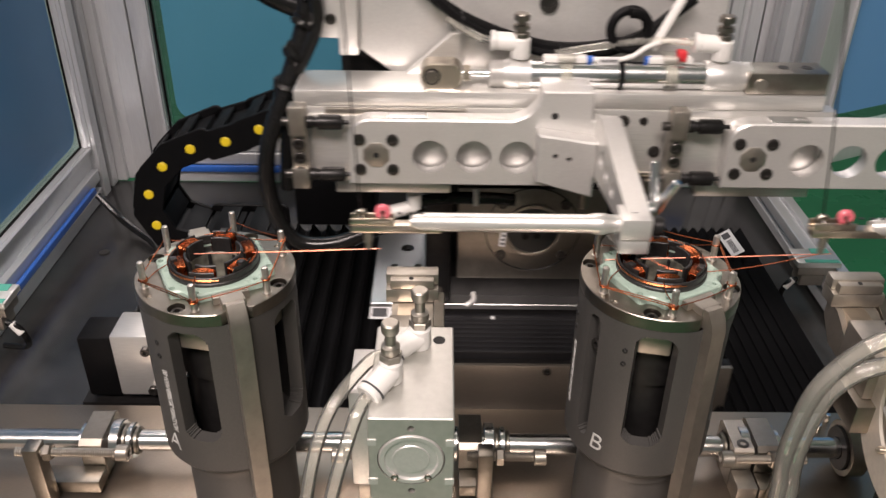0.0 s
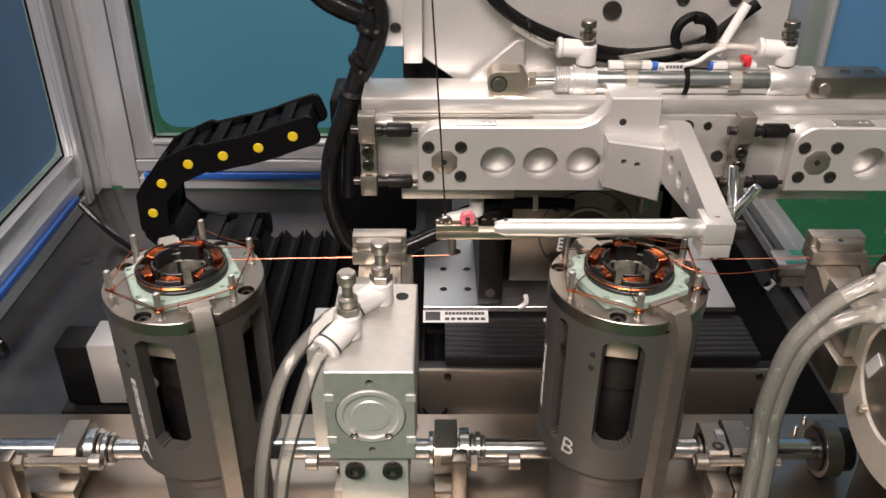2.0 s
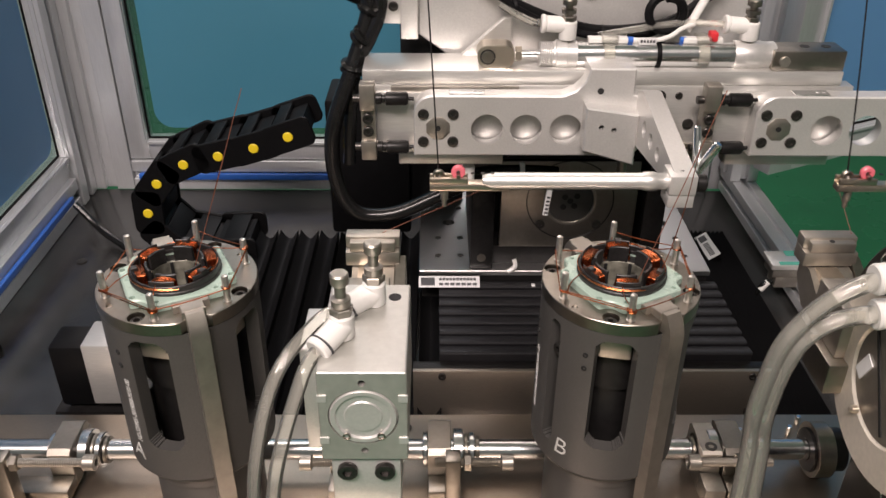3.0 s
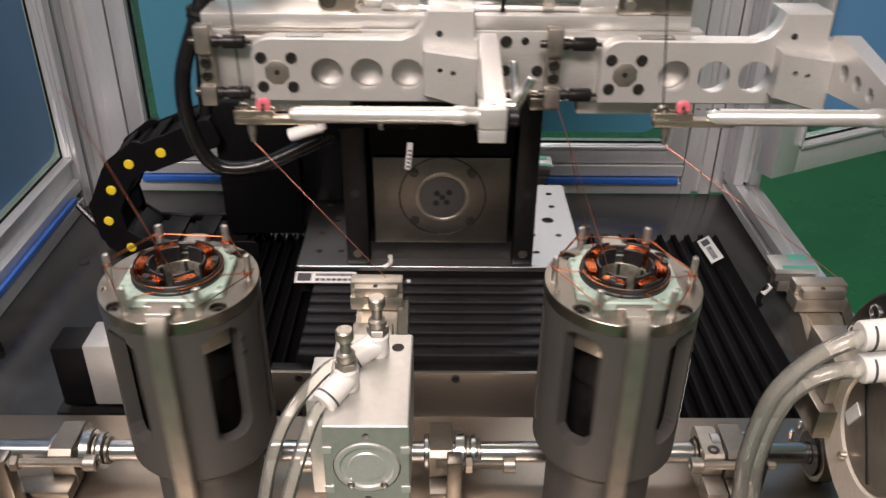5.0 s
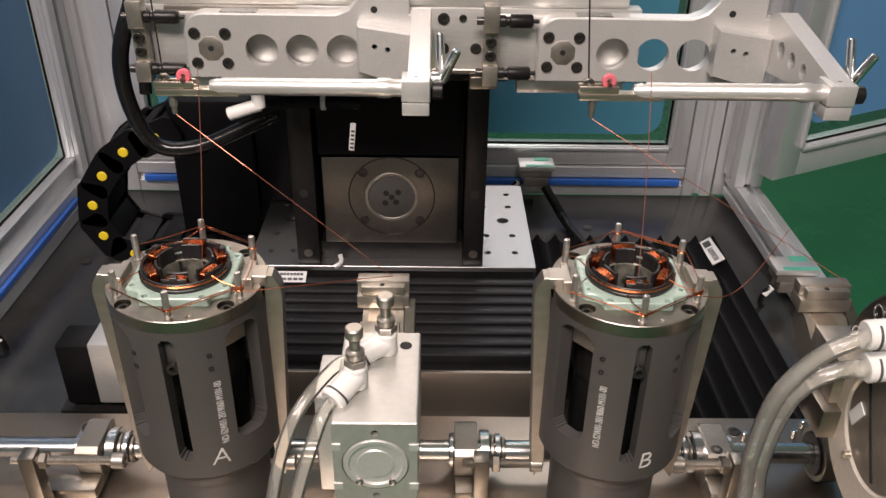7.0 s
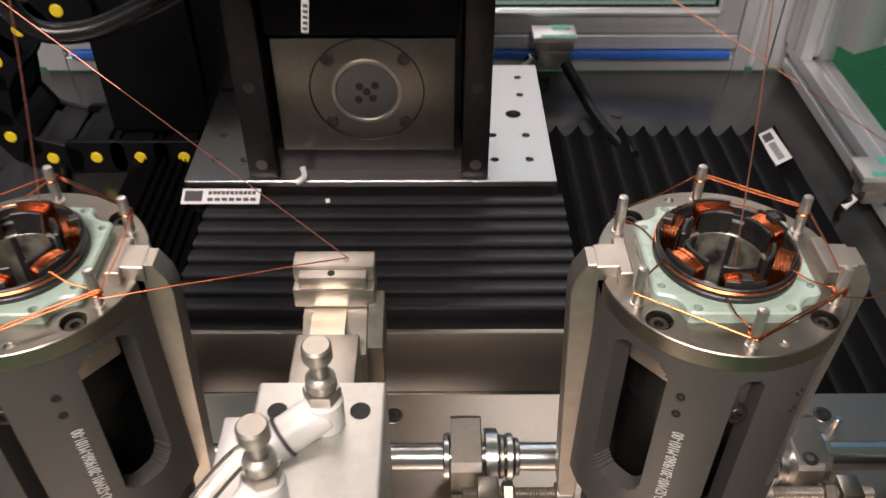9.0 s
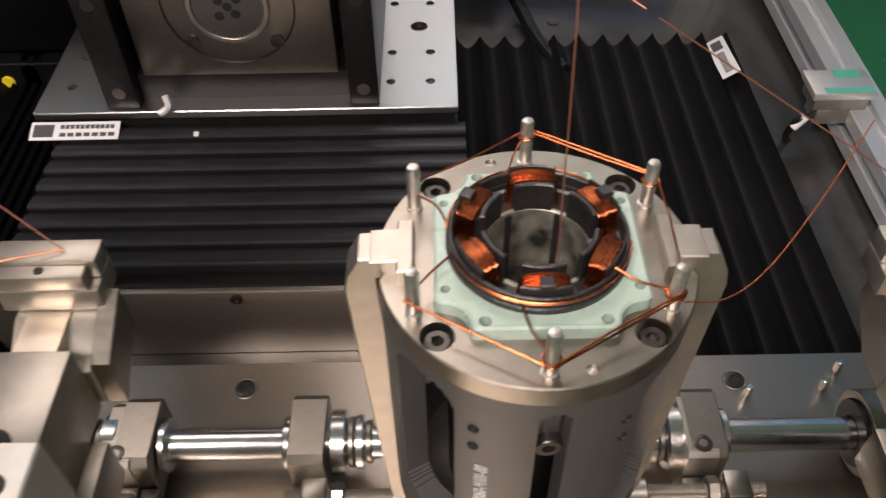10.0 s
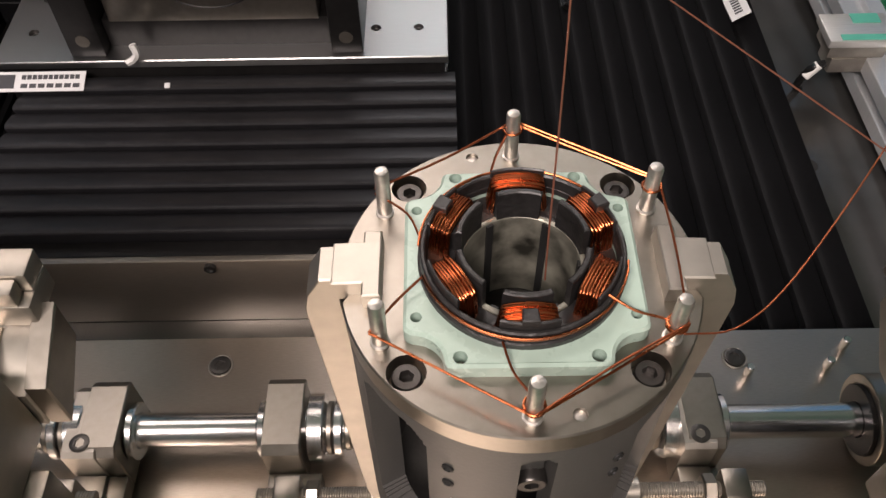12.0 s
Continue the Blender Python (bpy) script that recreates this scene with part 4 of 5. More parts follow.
# side bellows: folds across y, on both sides of the stage
NS = 11
prof = [(0.0200 * u, 0.0060 + 0.0120 * abs(2 * u - 1) ** 1.6) for u in np.linspace(0, 1, 13)] + [(0.0200, 0.001), (0.0, 0.001)]
side_mesh = mesh_of("fold", slab(bmesh.new(), prof, [], 0.340, Matrix.Translation((0, 0.340, 0)) @ FRONT), BELLOW_SHADED)
side_folds = []
for sgn in (1, -1):
    cover = thing("bellows_cover", (0, 0.102, BED_Z), "black pleated bellows cover over the cross slide", "bellows", "bellows covers")
    side_folds.append([piece("fold", side_mesh, cover, Matrix()) for k in range(NS)])
right_folds, left_folds = side_folds
lab2 = thing("bellows_label", (0.334, 0.378, BED_Z + 0.0165), "white printed label stuck on the bellows", "label", "labels")
part("paper", boxes(((0, 0, 0), (0.0145, 0.048, 0.0003))), LABELM, lab2)
for k in range(9):
    part("print_bar", boxes(((0.0040, 0.005 + 0.0028 * k, 0.00032), (0.0098, 0.0068 + 0.0028 * k, 0.00045))), INK, lab2)
lab2.rotation_euler = (0, radians(-32), radians(4))
part("print_block", boxes(((0.0030, 0.033, 0.00032), (0.0112, 0.044, 0.00045))), INK, lab2)


# ---- winding head; local origin: middle of the left arm's bolt square, on the arm's face ----
head = thing("coil_winder", (-0.132, 0.186, 1.0755), "aluminium coil winder with two arms and an air cylinder", "coil winder")
PITCH = 0.2515


def arm(x):
    O = Matrix.Translation((x, 0, 0))
    pts = [(0.145, -0.0220), (0.150, -0.0160), (0.150, 0.0250), (0.1420, 0.0260), (0.1415, 0.0455), (0.1085, 0.0455), (0.1060, 0.0360), (0.0990, 0.0285), (0.0900, 0.0250), (-0.004, 0.0250)]
    pts += [(-0.004 - 0.014 * math.sin(radians(a)), 0.011 + 0.014 * math.cos(radians(a))) for a in (15, 30, 45, 60, 75, 90)]
    pts += [(-0.018, -0.0220)]
    holes = [circle(hx, -0.001, 0.0118, 36) for hx in (0.036, 0.0648, 0.0940)]
    a = part("arm_plate", slab(slab(bmesh.new(), pts, holes, 0.0042, O @ Matrix.Translation((0, 0.0042, 0)) @ FRONT, 0.0010), pts, [circle(hx, -0.001, 0.0140, 36) for hx in (0.036, 0.0648, 0.0940)], 0.0096, O @ Matrix.Translation((0, 0.0140, 0)) @ FRONT), ALU, head, "satin aluminium arm with three round openings")
    for bx in (-0.0108, 0.0110):
        for bz in (-0.0105, 0.0110):
            bolt(a, (x + bx, 0.0003, bz), 0.0041, 0.0016)
    part("insert", lathe(bmesh.new(), [(0.0093, 0), (0.0093, 0.0005), (0.0086, 0.0008), (0.0022, 0.0008), (0.0020, 0.0)], 8, O @ pose(0, 0, 0, 90, 0, 0) @ pose(0, 0, 0, 0, 0, 22.5)), STEEL_W, a)
    part("insert_hole", lathe(bmesh.new(), [(0.0019, 0), (0.0019, 0.001)], 14, O @ pose(0, 0, 0, 90, 0, 0)), HOLE, a)
    part("clip_plate", slab(bmesh.new(), rounded(0.008, 0.002, 0.034, 0.0125, 0.0008, 2), [circle(0.026, 0.0072, 0.0016, 12), circle(0.0305, 0.0072, 0.0016, 12)], 0.0008, O @ Matrix.Translation((0, 0, 0.0251)), 0.0002), CHROME, a)
    # bracket block with a bevelled lower edge
    br = [(0.1055, -0.0125), (0.1055, 0.0215), (0.1440, 0.0160), (0.1440, -0.0235)]
    b = part("bracket", slab(bmesh.new(), br, [circle(0.1176, 0.0065, 0.0020, 14), circle(0.1267, 0.0045, 0.0020, 14)], 0.0135, O @ Matrix.Translation((0, -0.0003, 0)) @ FRONT, 0.0012), ALU, head, "bevelled aluminium bracket block")
    for hx, hz, hy in ((0.1176, 0.0065, -0.006), (0.1267, 0.0045, -0.006), (0.117, 0.0290, -0.0001)):
        part("bracket_hole", lathe(bmesh.new(), [(0.0024, 0), (0.0024, 0.0003)], 14, O @ Matrix.Translation((hx, hy, hz)) @ pose(0, 0, 0, 90, 0, 0)), HOLE, b)
    part("bracket_cap", boxes(((0.1088, 0.0142, 0.0262), (0.1412, 0.0300, 0.0452), 0.0008)), ALU, b, "", O)
    # bar that reaches forward
    side = [(0.0, -0.010), (0.0, 0.030), (-0.014, 0.034), (-0.1190, 0.0178), (-0.1190, 0.0050), (-0.098, 0.0042)]
    hs = [circle(-0.030, 0.012, 0.0062, 20), circle(-0.050, 0.0115, 0.0056, 20), circle(-0.070, 0.0110, 0.0050, 20)]
    br2 = part("forward_bar", slab(bmesh.new(), side, hs, 0.0135, O @ Matrix.Translation((0.1440, 0, 0)) @ SIDE, 0.0008), ALU, head, "tapered aluminium bar with a row of holes")
    part("bar_top_hole", lathe(bmesh.new(), [(0.0022, 0), (0.0022, 0.0003)], 14, O @ Matrix.Translation((0.1490, -0.110, 0.0187))), HOLE, br2)
    part("clamp_half", boxes(((0.1408, -0.1190, -0.0030), (0.1570, -0.1020, 0.0052), 0.0006), ((0.1405, -0.1198, 0.0060), (0.1572, -0.1012, 0.0186), 0.0006)), ALU, br2, "", O)
    # rod, nozzle holder, roller, nozzle
    rd = bmesh.new()
    lathe(rd, [(0.0035, 0), (0.0052, 0.006), (0.0052, 0.098), (0.0060, 0.100), (0.0060, 0.106), (0.0052, 0.108), (0.0052, 0.127)], 24, O @ Matrix.Translation((0.0270, -0.111, 0.0115)) @ pose(0, 0, 0, 0, 90, 0))
    r = part("nozzle_rod", rd, ALU_BR, head, "polished round steel rod")
    part("rod_end", rod(bmesh.new(), O @ Vector((0.1585, -0.111, 0.0105)), O @ Vector((0.1650, -0.111, 0.0105)), 0.0055, 20, 0.0006), DARK, r)
    hb = boxes(((-0.0055, -0.1150, 0.0060), (0.0440, -0.1070, 0.0108), 0.0010), ((-0.0055, -0.1150, 0.0109), (0.0180, -0.1130, 0.0150), 0.0006), ((-0.0055, -0.1088, 0.0109), (0.0180, -0.1070, 0.0150), 0.0006))
    part("nozzle_holder", hb, BRASS, r, "slotted brass nozzle holder", O)
    part("roller", hollow(bmesh.new(), 0.0012, 0.0043, -0.0017, 0.0017, 28, O @ Matrix.Translation((0.0120, -0.111, 0.0175)) @ pose(0, 0, 0, 90, 0, 0), 0.0006), PINK, r, "pink ceramic wire roller")
    part("roller", hollow(bmesh.new(), 0.0012, 0.0036, -0.0015, 0.0015, 28, O @ Matrix.Translation((0.0000, -0.111, 0.0155)) @ pose(0, 0, 0, 90, 0, 0), 0.0006), STEEL, r)
    part("roller_pin", rod(bmesh.new(), O @ Vector((0.0120, -0.1165, 0.0165)), O @ Vector((0.0120, -0.1055, 0.0165)), 0.0013, 12), STEEL, r)
    part("nozzle", lathe(bmesh.new(), [(0.0024, 0.0062), (0.0024, -0.0010), (0.0017, -0.0015), (0.0015, -0.0058), (0.0009, -0.0064)], 16, O @ Matrix.Translation((0.0035, -0.111, 0))), STEEL_W, r, "steel wire nozzle")
    for hx in (0.0210, 0.0270, 0.0330):
        part("grub", lathe(bmesh.new(), [(0.0013, 0), (0.0013, 0.0004)], 10, O @ Matrix.Translation((hx, -0.111, 0.0165))), BOLTM, r)
    part("feed_line", tube(bmesh.new(), [(0.0, -0.111, 0.016), (-0.004, -0.100, 0.08), (-0.012, -0.075, 0.20)], 0.0005, 6, 3), DARK, r, "dark wire coming down to the nozzle", O)
    # forked locking lever beside the bar
    lv = bmesh.new()
    rod(lv, O @ Vector((0.1576, -0.094, 0.0110)), O @ Vector((0.1640, -0.094, 0.0110)), 0.0052, 18, 0.0006)
    for tip, wid in (((0.1630, -0.084, 0.0370), 0.0024), ((0.1735, -0.098, 0.0310), 0.0028)):
        rod(lv, O @ Vector((0.1640, -0.094, 0.0100)), O @ Vector(tip), 0.0032, 14, 0.0008, wid)
    part("locking_lever", lv, CHROME, head, "forked steel locking lever")
    # end stops left of the arm
    st = part("stop_block", boxes(((-0.057, 0.0, 0.013), (-0.046, 0.012, 0.0325), 0.0006), ((-0.057, 0.0, -0.026), (-0.046, 0.012, -0.011), 0.0006), ((-0.0565, 0.004, -0.012), (-0.0465, 0.014, 0.014))), STEEL_W, head, "steel stop blocks", O)
    for z in (0.0205, -0.0175):
        sb = bmesh.new()
        m = O @ Matrix.Translation((-0.0455, 0.006, z)) @ pose(0, 0, 0, 0, 90, 0)
        lathe(sb, [(0.0042, 0), (0.0042, 0.004), (0.0034, 0.0045), (0.0034, 0.007), (0.0050, 0.0075), (0.0050, 0.022), (0.0040, 0.0235), (0.0015, 0.0240), (0.0015, 0.028)], 16, m)
        part("shock_absorber", sb, DARK, st, "black threaded shock absorber")
        part("stop_screw", rod(bmesh.new(), O @ Vector((-0.062, 0.006, z)), O @ Vector((-0.057, 0.006, z)), 0.0030, 12), BOLTM, st)
    bolt(st, (x - 0.0515, 0.0042, 0.006), 0.0040, 0.003)
    bolt(st, (x - 0.0515, 0.0042, -0.004), 0.0040, 0.003)
    part("slide_rail", boxes(((-0.046, 0.0145, -0.026), (0.022, 0.0195, 0.022), 0.001)), ALU_BR, head, "", O)
    part("slide_foot", boxes(((-0.030, 0.015, -0.036), (0.050, 0.030, -0.0262), 0.001)), ALU_BR, head, "", O)


arm(0.0)
arm(PITCH)
beam = part("beam", boxes(((-0.056, 0.020, -0.024), (0.310, 0.034, 0.0260), 0.0010), ((-0.056, 0.0205, 0.0262), (0.300, 0.062, 0.0370), 0.0010)), ALU_BR, head, "long brushed aluminium cross beam")
for a, b in ((0.0225, 0.150), (0.274, 0.310)):
    part("beam_pad", boxes(((a, 0.0158, -0.0215), (b, 0.0199, 0.0145), 0.0006)), ALU, beam)
part("beam_strip", boxes(((-0.035, 0.0165, 0.0215), (0.06, 0.0199, 0.0260), 0.0005)), STEEL_W, beam)
for x, r in ((0.060, 0.0028), (0.0735, 0.0044), (0.166, 0.0044), (0.180, 0.0028)):
    bolt(beam, (x, 0.0200, 0.0180 if r > 0.003 else 0.0185), r, 0.0012)
for x in (0.166, 0.190):
    bolt(beam, (x, 0.0200, -0.004), 0.0042, 0.0012)
# back plate of the slide
bp = part("back_plate", slab(bmesh.new(), [(-0.0150, 0.050), (0.0120, 0.030), (0.232, 0.030), (0.240, 0.045), (0.240, 0.260), (-0.0150, 0.260)], [], 0.012, Matrix.Translation((0, 0.080, 0)) @ FRONT, 0.001), ALU, head, "broad aluminium slide plate")
for x, z, r in ((0.116, 0.0840, 0.0066), (0.164, 0.0930, 0.0048), (0.200, 0.0930, 0.0048), (0.010, 0.14, 0.006), (0.116, 0.150, 0.0066), (0.20, 0.17, 0.006)):
    bolt(bp, (x, 0.0675, z), r, 0.0018)
part("plate_ear", boxes(((-0.044, 0.066, 0.058), (-0.0155, 0.080, 0.11), 0.002)), ALU, head)
bolt(bp, (-0.034, 0.0655, 0.0720), 0.0038, 0.0016)
part("plate_rib", boxes(((-0.0285, 0.060, 0.048), (-0.0152, 0.0795, 0.26), 0.001)), ALU, head)
part("slide_carrier", boxes(((-0.030, 0.081, -0.05), (0.22, 0.10, 0.25), 0.001)), DARK, head)
part("inspection_plate", slab(bmesh.new(), rounded(-0.0150, 0.030, 0.0120, 0.0475, 0.005, 4), [], 0.002, Matrix.Translation((0, 0.084, 0)) @ FRONT), CHROME, head, "small polished cover")
part("gusset", slab(bmesh.new(), [(0.008, 0.028), (0.050, 0.066), (0.056, 0.066), (0.056, 0.028)], [], 0.006, Matrix.Translation((0, 0.062, 0)) @ FRONT, 0.0006), ALU_BR, head)
# air cylinder
CY, CZ = 0.034, 0.0455
cylm = lambda x: Matrix.Translation((x, CY, CZ)) @ pose(0, 0, 0, 0, 90, 0)
cy = part("cylinder_tube", lathe(bmesh.new(), [(0.0092, 0), (0.0092, 0.118)], 32, cylm(0.102)), CHROME, head, "polished air cylinder tube")
bm = bmesh.new()
prof = []
for k in range(7):
    prof += [(0.0085, 0.0015 * k), (0.0093, 0.0015 * k + 0.0008)]
lathe(bm, prof + [(0.0096, 0.0115), (0.0105, 0.0120), (0.0105, 0.0200), (0.0098, 0.0205), (0.0098, 0.0275)], 32, cylm(0.075))
part("front_cap", bm, ALU, cy, "threaded aluminium end cap")
part("rear_cap", lathe(bmesh.new(), [(0.0098, 0), (0.0104, 0.001), (0.0104, 0.020), (0.0098, 0.021), (0.0098, 0.030), (0.0085, 0.031)], 32, cylm(0.219)), ALU, cy)
part("piston_rod", rod(bmesh.new(), (0.055, CY, CZ), (0.076, CY, CZ), 0.0027, 16), CHROME, cy)
part("rod_nut", hexnut(bmesh.new(), 0.0056, 0, 0.0045, cylm(0.0575)), BRASS, cy)
fk = bmesh.new()
slab(fk, rounded(0.0290, CZ - 0.0085, 0.0565, CZ + 0.0085, 0.0070, 5), [], 0.016, Matrix.Translation((0, CY + 0.008, 0)) @ FRONT, 0.0006)
part("fork", fk, BRASS, cy, "pale fork head of the piston rod")
part("fork_pin", rod(bmesh.new(), (0.0365, CY - 0.0098, CZ), (0.0365, CY - 0.0075, CZ), 0.0044, 18, 0.0004), STEEL, cy)
part("fork_clip", hollow(bmesh.new(), 0.0046, 0.0058, 0.008, 0.0088, 20, Matrix.Translation((0.0365, CY, CZ)) @ pose(0, 0, 0, 90, 0, 0)), BOLTM, cy)
part("rear_bracket", boxes(((0.246, 0.0215, 0.0372), (0.2995, 0.046, 0.0520), 0.001)), STEEL, cy)
part("rear_pin", rod(bmesh.new(), (0.254, 0.0190, 0.0445), (0.254, 0.0214, 0.0445), 0.0040, 18, 0.0004), STEEL_W, cy)
for x in (0.272, 0.288):
    part("bracket_hole", lathe(bmesh.new(), [(0.0036, 0), (0.0036, 0.0003)], 16, Matrix.Translation((x, 0.034, 0.0520))), HOLE, cy)
for x, redm in ((0.126, False), (0.196, True)):
    sb = bmesh.new()
    hollow(sb, 0.0094, 0.0106, -0.004, 0.004, 32, cylm(x))
    box(sb, (x - 0.006, CY - 0.006, CZ + 0.0095), (x + 0.006, CY + 0.006, CZ + 0.0150), 0.0008)
    sw = part("switch_band", sb, TUBE, cy, "clear switch clamp")
    part("switch", boxes(((x - 0.0155, CY - 0.0042, CZ + 0.0092), (x + 0.0135, CY + 0.0030, CZ + 0.0132), 0.0006)), WHITE, sw)
    if redm:
        part("switch_cap", boxes(((x + 0.003, CY - 0.006, CZ + 0.0110), (x + 0.009, CY + 0.002, CZ + 0.0180), 0.001)), RED, sw)
    part("switch_cuff", rod(bmesh.new(), (x + 0.0135 * (-1 if redm else 1), CY - 0.001, CZ + 0.0112), (x + 0.0175 * (-1 if redm else 1), CY - 0.001, CZ + 0.0112), 0.0023, 12), BLUE, sw)
part("switch_lead", tube(bmesh.new(), [(0.1435, CY - 0.001, CZ + 0.0112), (0.158, CY - 0.003, CZ + 0.0112), (0.170, CY - 0.002, CZ + 0.014), (0.180, CY, CZ + 0.020), (0.195, CY + 0.004, CZ + 0.0225), (0.215, CY + 0.004, CZ + 0.021)], 0.0017, 8), WHITE, cy, "white sensor lead")
part("lead_tag", boxes(((0.147, CY - 0.0062, CZ + 0.0085), (0.160, CY - 0.0045, CZ + 0.0140), 0.0004)), LABELM, cy)
for k in range(5):
    part("tag_bar", boxes(((0.1480 + 0.0023 * k, CY - 0.0064, CZ + 0.0105), (0.1496 + 0.0023 * k, CY - 0.00622, CZ + 0.0125))), INK, cy)
part("cable_sleeve", rod(bmesh.new(), (0.184, CY + 0.006, CZ + 0.016), (0.2005, CY + 0.010, CZ + 0.049), 0.0032, 14, 0.0005), WHITE, cy, "white sleeve on the cable")
for x in (0.0950, 0.2290):
    m = Matrix.Translation((x, CY, CZ))
    eb = bmesh.new()
    lathe(eb, [(0.0062, 0.0115), (0.0066, 0.0122), (0.0066, 0.0240), (0.0060, 0.0248)], 20, m)
    rod(eb, (x, CY, CZ + 0.0215), (x - 0.0165, CY, CZ + 0.0225), 0.0060, 20, 0.0007)
    e = part("elbow", eb, WHITE, cy, "white plastic push-in elbow")
    part("collar", rod(bmesh.new(), (x - 0.0166, CY, CZ + 0.0225), (x - 0.0200, CY, CZ + 0.0227), 0.0068, 20, 0.0008), WHITE, e)
    tb = bmesh.new()
    hexnut(tb, 0.0058, 0.0250, 0.0285, m)
    lathe(tb, [(0.0030, 0.0285), (0.0030, 0.0300), (0.0055, 0.0305), (0.0055, 0.0335), (0.0028, 0.0340), (0.0028, 0.0360), (0.0052, 0.0365), (0.0052, 0.0400), (0.0046, 0.0408)], 16, m)
    part("throttle", tb, STEEL, e, "steel throttle screw")
# cables over the back plate
part("braided_cable", tube(bmesh.new(), [(0.020, 0.058, 0.120), (0.030, 0.056, 0.0980), (0.052, 0.055, 0.080), (0.085, 0.054, 0.066), (0.120, 0.054, 0.0575), (0.155, 0.055, 0.0590), (0.180, 0.056, 0.066), (0.200, 0.056, 0.082), (0.212, 0.056, 0.092)], 0.0042, 10), BLACKP, head, "black braided cable bundle")
part("braided_cable", tube(bmesh.new(), [(0.026, 0.052, 0.120), (0.036, 0.050, 0.095), (0.058, 0.049, 0.075), (0.088, 0.048, 0.062), (0.122, 0.048, 0.0545), (0.155, 0.049, 0.056), (0.168, 0.05, 0.060)], 0.0028, 10), BLACKP, head, "black braided cable bundle")
loop_pts = [(0.168 + 0.0125 * math.cos(t), 0.047 - 0.0010 * t, 0.0735 + 0.0125 * math.sin(t)) for t in np.linspace(-1.6, 8.0, 22)]
part("cable_loop", tube(bmesh.new(), loop_pts, 0.0034, 10, 2), BLACKP, head, "coiled black braided sleeve")
part("air_hose", tube(bmesh.new(), [(0.046, 0.05, 0.078), (0.058, 0.046, 0.0715), (0.068, 0.040, 0.068), (0.0755, CY, CZ + 0.0227)], 0.0028, 10), TUBE, head, "clear air hose")
part("air_hose", tube(bmesh.new(), [(0.120, 0.046, 0.0560), (0.160, 0.042, 0.0640), (0.185, 0.038, 0.068), (0.209, CY, CZ + 0.0227)], 0.0026, 10), TUBE, head, "clear air hose")
for x, z in ((0.058, 0.076), (0.125, 0.056)):
    part("cable_tie", hollow(bmesh.new(), 0.0052, 0.0064, -0.0014, 0.0014, 20, Matrix.Translation((x, 0.052, z)) @ pose(0, 0, 0, 0, 75, 0)), BLACKP, head)
part("cylinder_tie", hollow(bmesh.new(), 0.0093, 0.0102, -0.0016, 0.0016, 28, cylm(0.163)), BLACKP, cy)
# side bundle wrapped in shiny tape, left of the head
part("taped_hose", tube(bmesh.new(), [(-0.112, 0.075, 0.150), (-0.080, 0.075, 0.118), (-0.052, 0.072, 0.098), (-0.052, 0.066, 0.072), (-0.060, 0.058, 0.045), (-0.069, 0.050, 0.020), (-0.083, 0.045, -0.020), (-0.084, 0.048, -0.062), (-0.070, 0.05, -0.096), (-0.038, 0.052, -0.100), (0.0, 0.058, -0.086), (0.03, 0.062, -0.072)], 0.0064, 12), RUBBER, head, "black hose bundle wrapped in shiny tape")
part("taped_hose", tube(bmesh.new(), [(-0.120, 0.085, 0.14), (-0.090, 0.08, 0.095), (-0.060, 0.078, 0.078), (-0.035, 0.082, 0.070)], 0.0085, 12), RUBBER, head, "black hose bundle wrapped in shiny tape")
part("taped_hose", tube(bmesh.new(), [(-0.122, 0.070, 0.156), (-0.094, 0.068, 0.128), (-0.070, 0.064, 0.108), (-0.046, 0.060, 0.094), (-0.044, 0.062, 0.070), (-0.052, 0.056, 0.050), (-0.064, 0.056, 0.026), (-0.070, 0.058, -0.015), (-0.073, 0.058, -0.055)], 0.0052, 10), RUBBER, head, "black hose bundle wrapped in shiny tape")
rng = random.Random(5)
for u, v, w in ((-0.088, 0.072, 0.124), (-0.068, 0.070, 0.106), (-0.050, 0.068, 0.092), (-0.052, 0.064, 0.070), (-0.058, 0.058, 0.050), (-0.066, 0.054, 0.028)):
    knot = [(0.0070, -0.0050), (0.0096, -0.0030), (0.0088, 0.0), (0.0100, 0.0026), (0.0072, 0.0046)]
    part("tape_wrap", lathe(bmesh.new(), knot, 14, Matrix.Translation((u, v, w)) @ pose(0, 0, 0, rng.uniform(-20, 20), rng.uniform(10, 60), 0)), RUBBER, head, "creased shiny tape")
part("rear_hose", tube(bmesh.new(), [(0.0, 0.060, -0.078), (0.035, 0.055, -0.062), (0.075, 0.055, -0.060), (0.10, 0.056, -0.062)], 0.0048, 10), RUBBER, head)
bm = bmesh.new()
rod(bm, (0.000, 0.026, -0.060), (0.018, 0.026, -0.054), 0.0052, 16, 0.0006)
rod(bm, (0.024, 0.026, -0.054), (0.024, 0.026, -0.042), 0.0052, 16, 0.0006)
rod(bm, (0.016, 0.026, -0.0545), (0.025, 0.026, -0.052), 0.0050, 16)
part("elbow", bm, WHITE, head, "white push-in elbow below the head")
part("cable_tag", boxes(((0.099, 0.050, -0.090), (0.1035, 0.052, -0.066), 0.0004)), LABELM, head, "", pose(0, 0, 0, 0, 6, 0))
for k in range(5):
    part("tag_bar", boxes(((0.1000, 0.0496, -0.088 + 0.0036 * k), (0.1028, 0.04985, -0.0862 + 0.0036 * k))), INK, head, "", pose(0, 0, 0, 0, 6, 0))
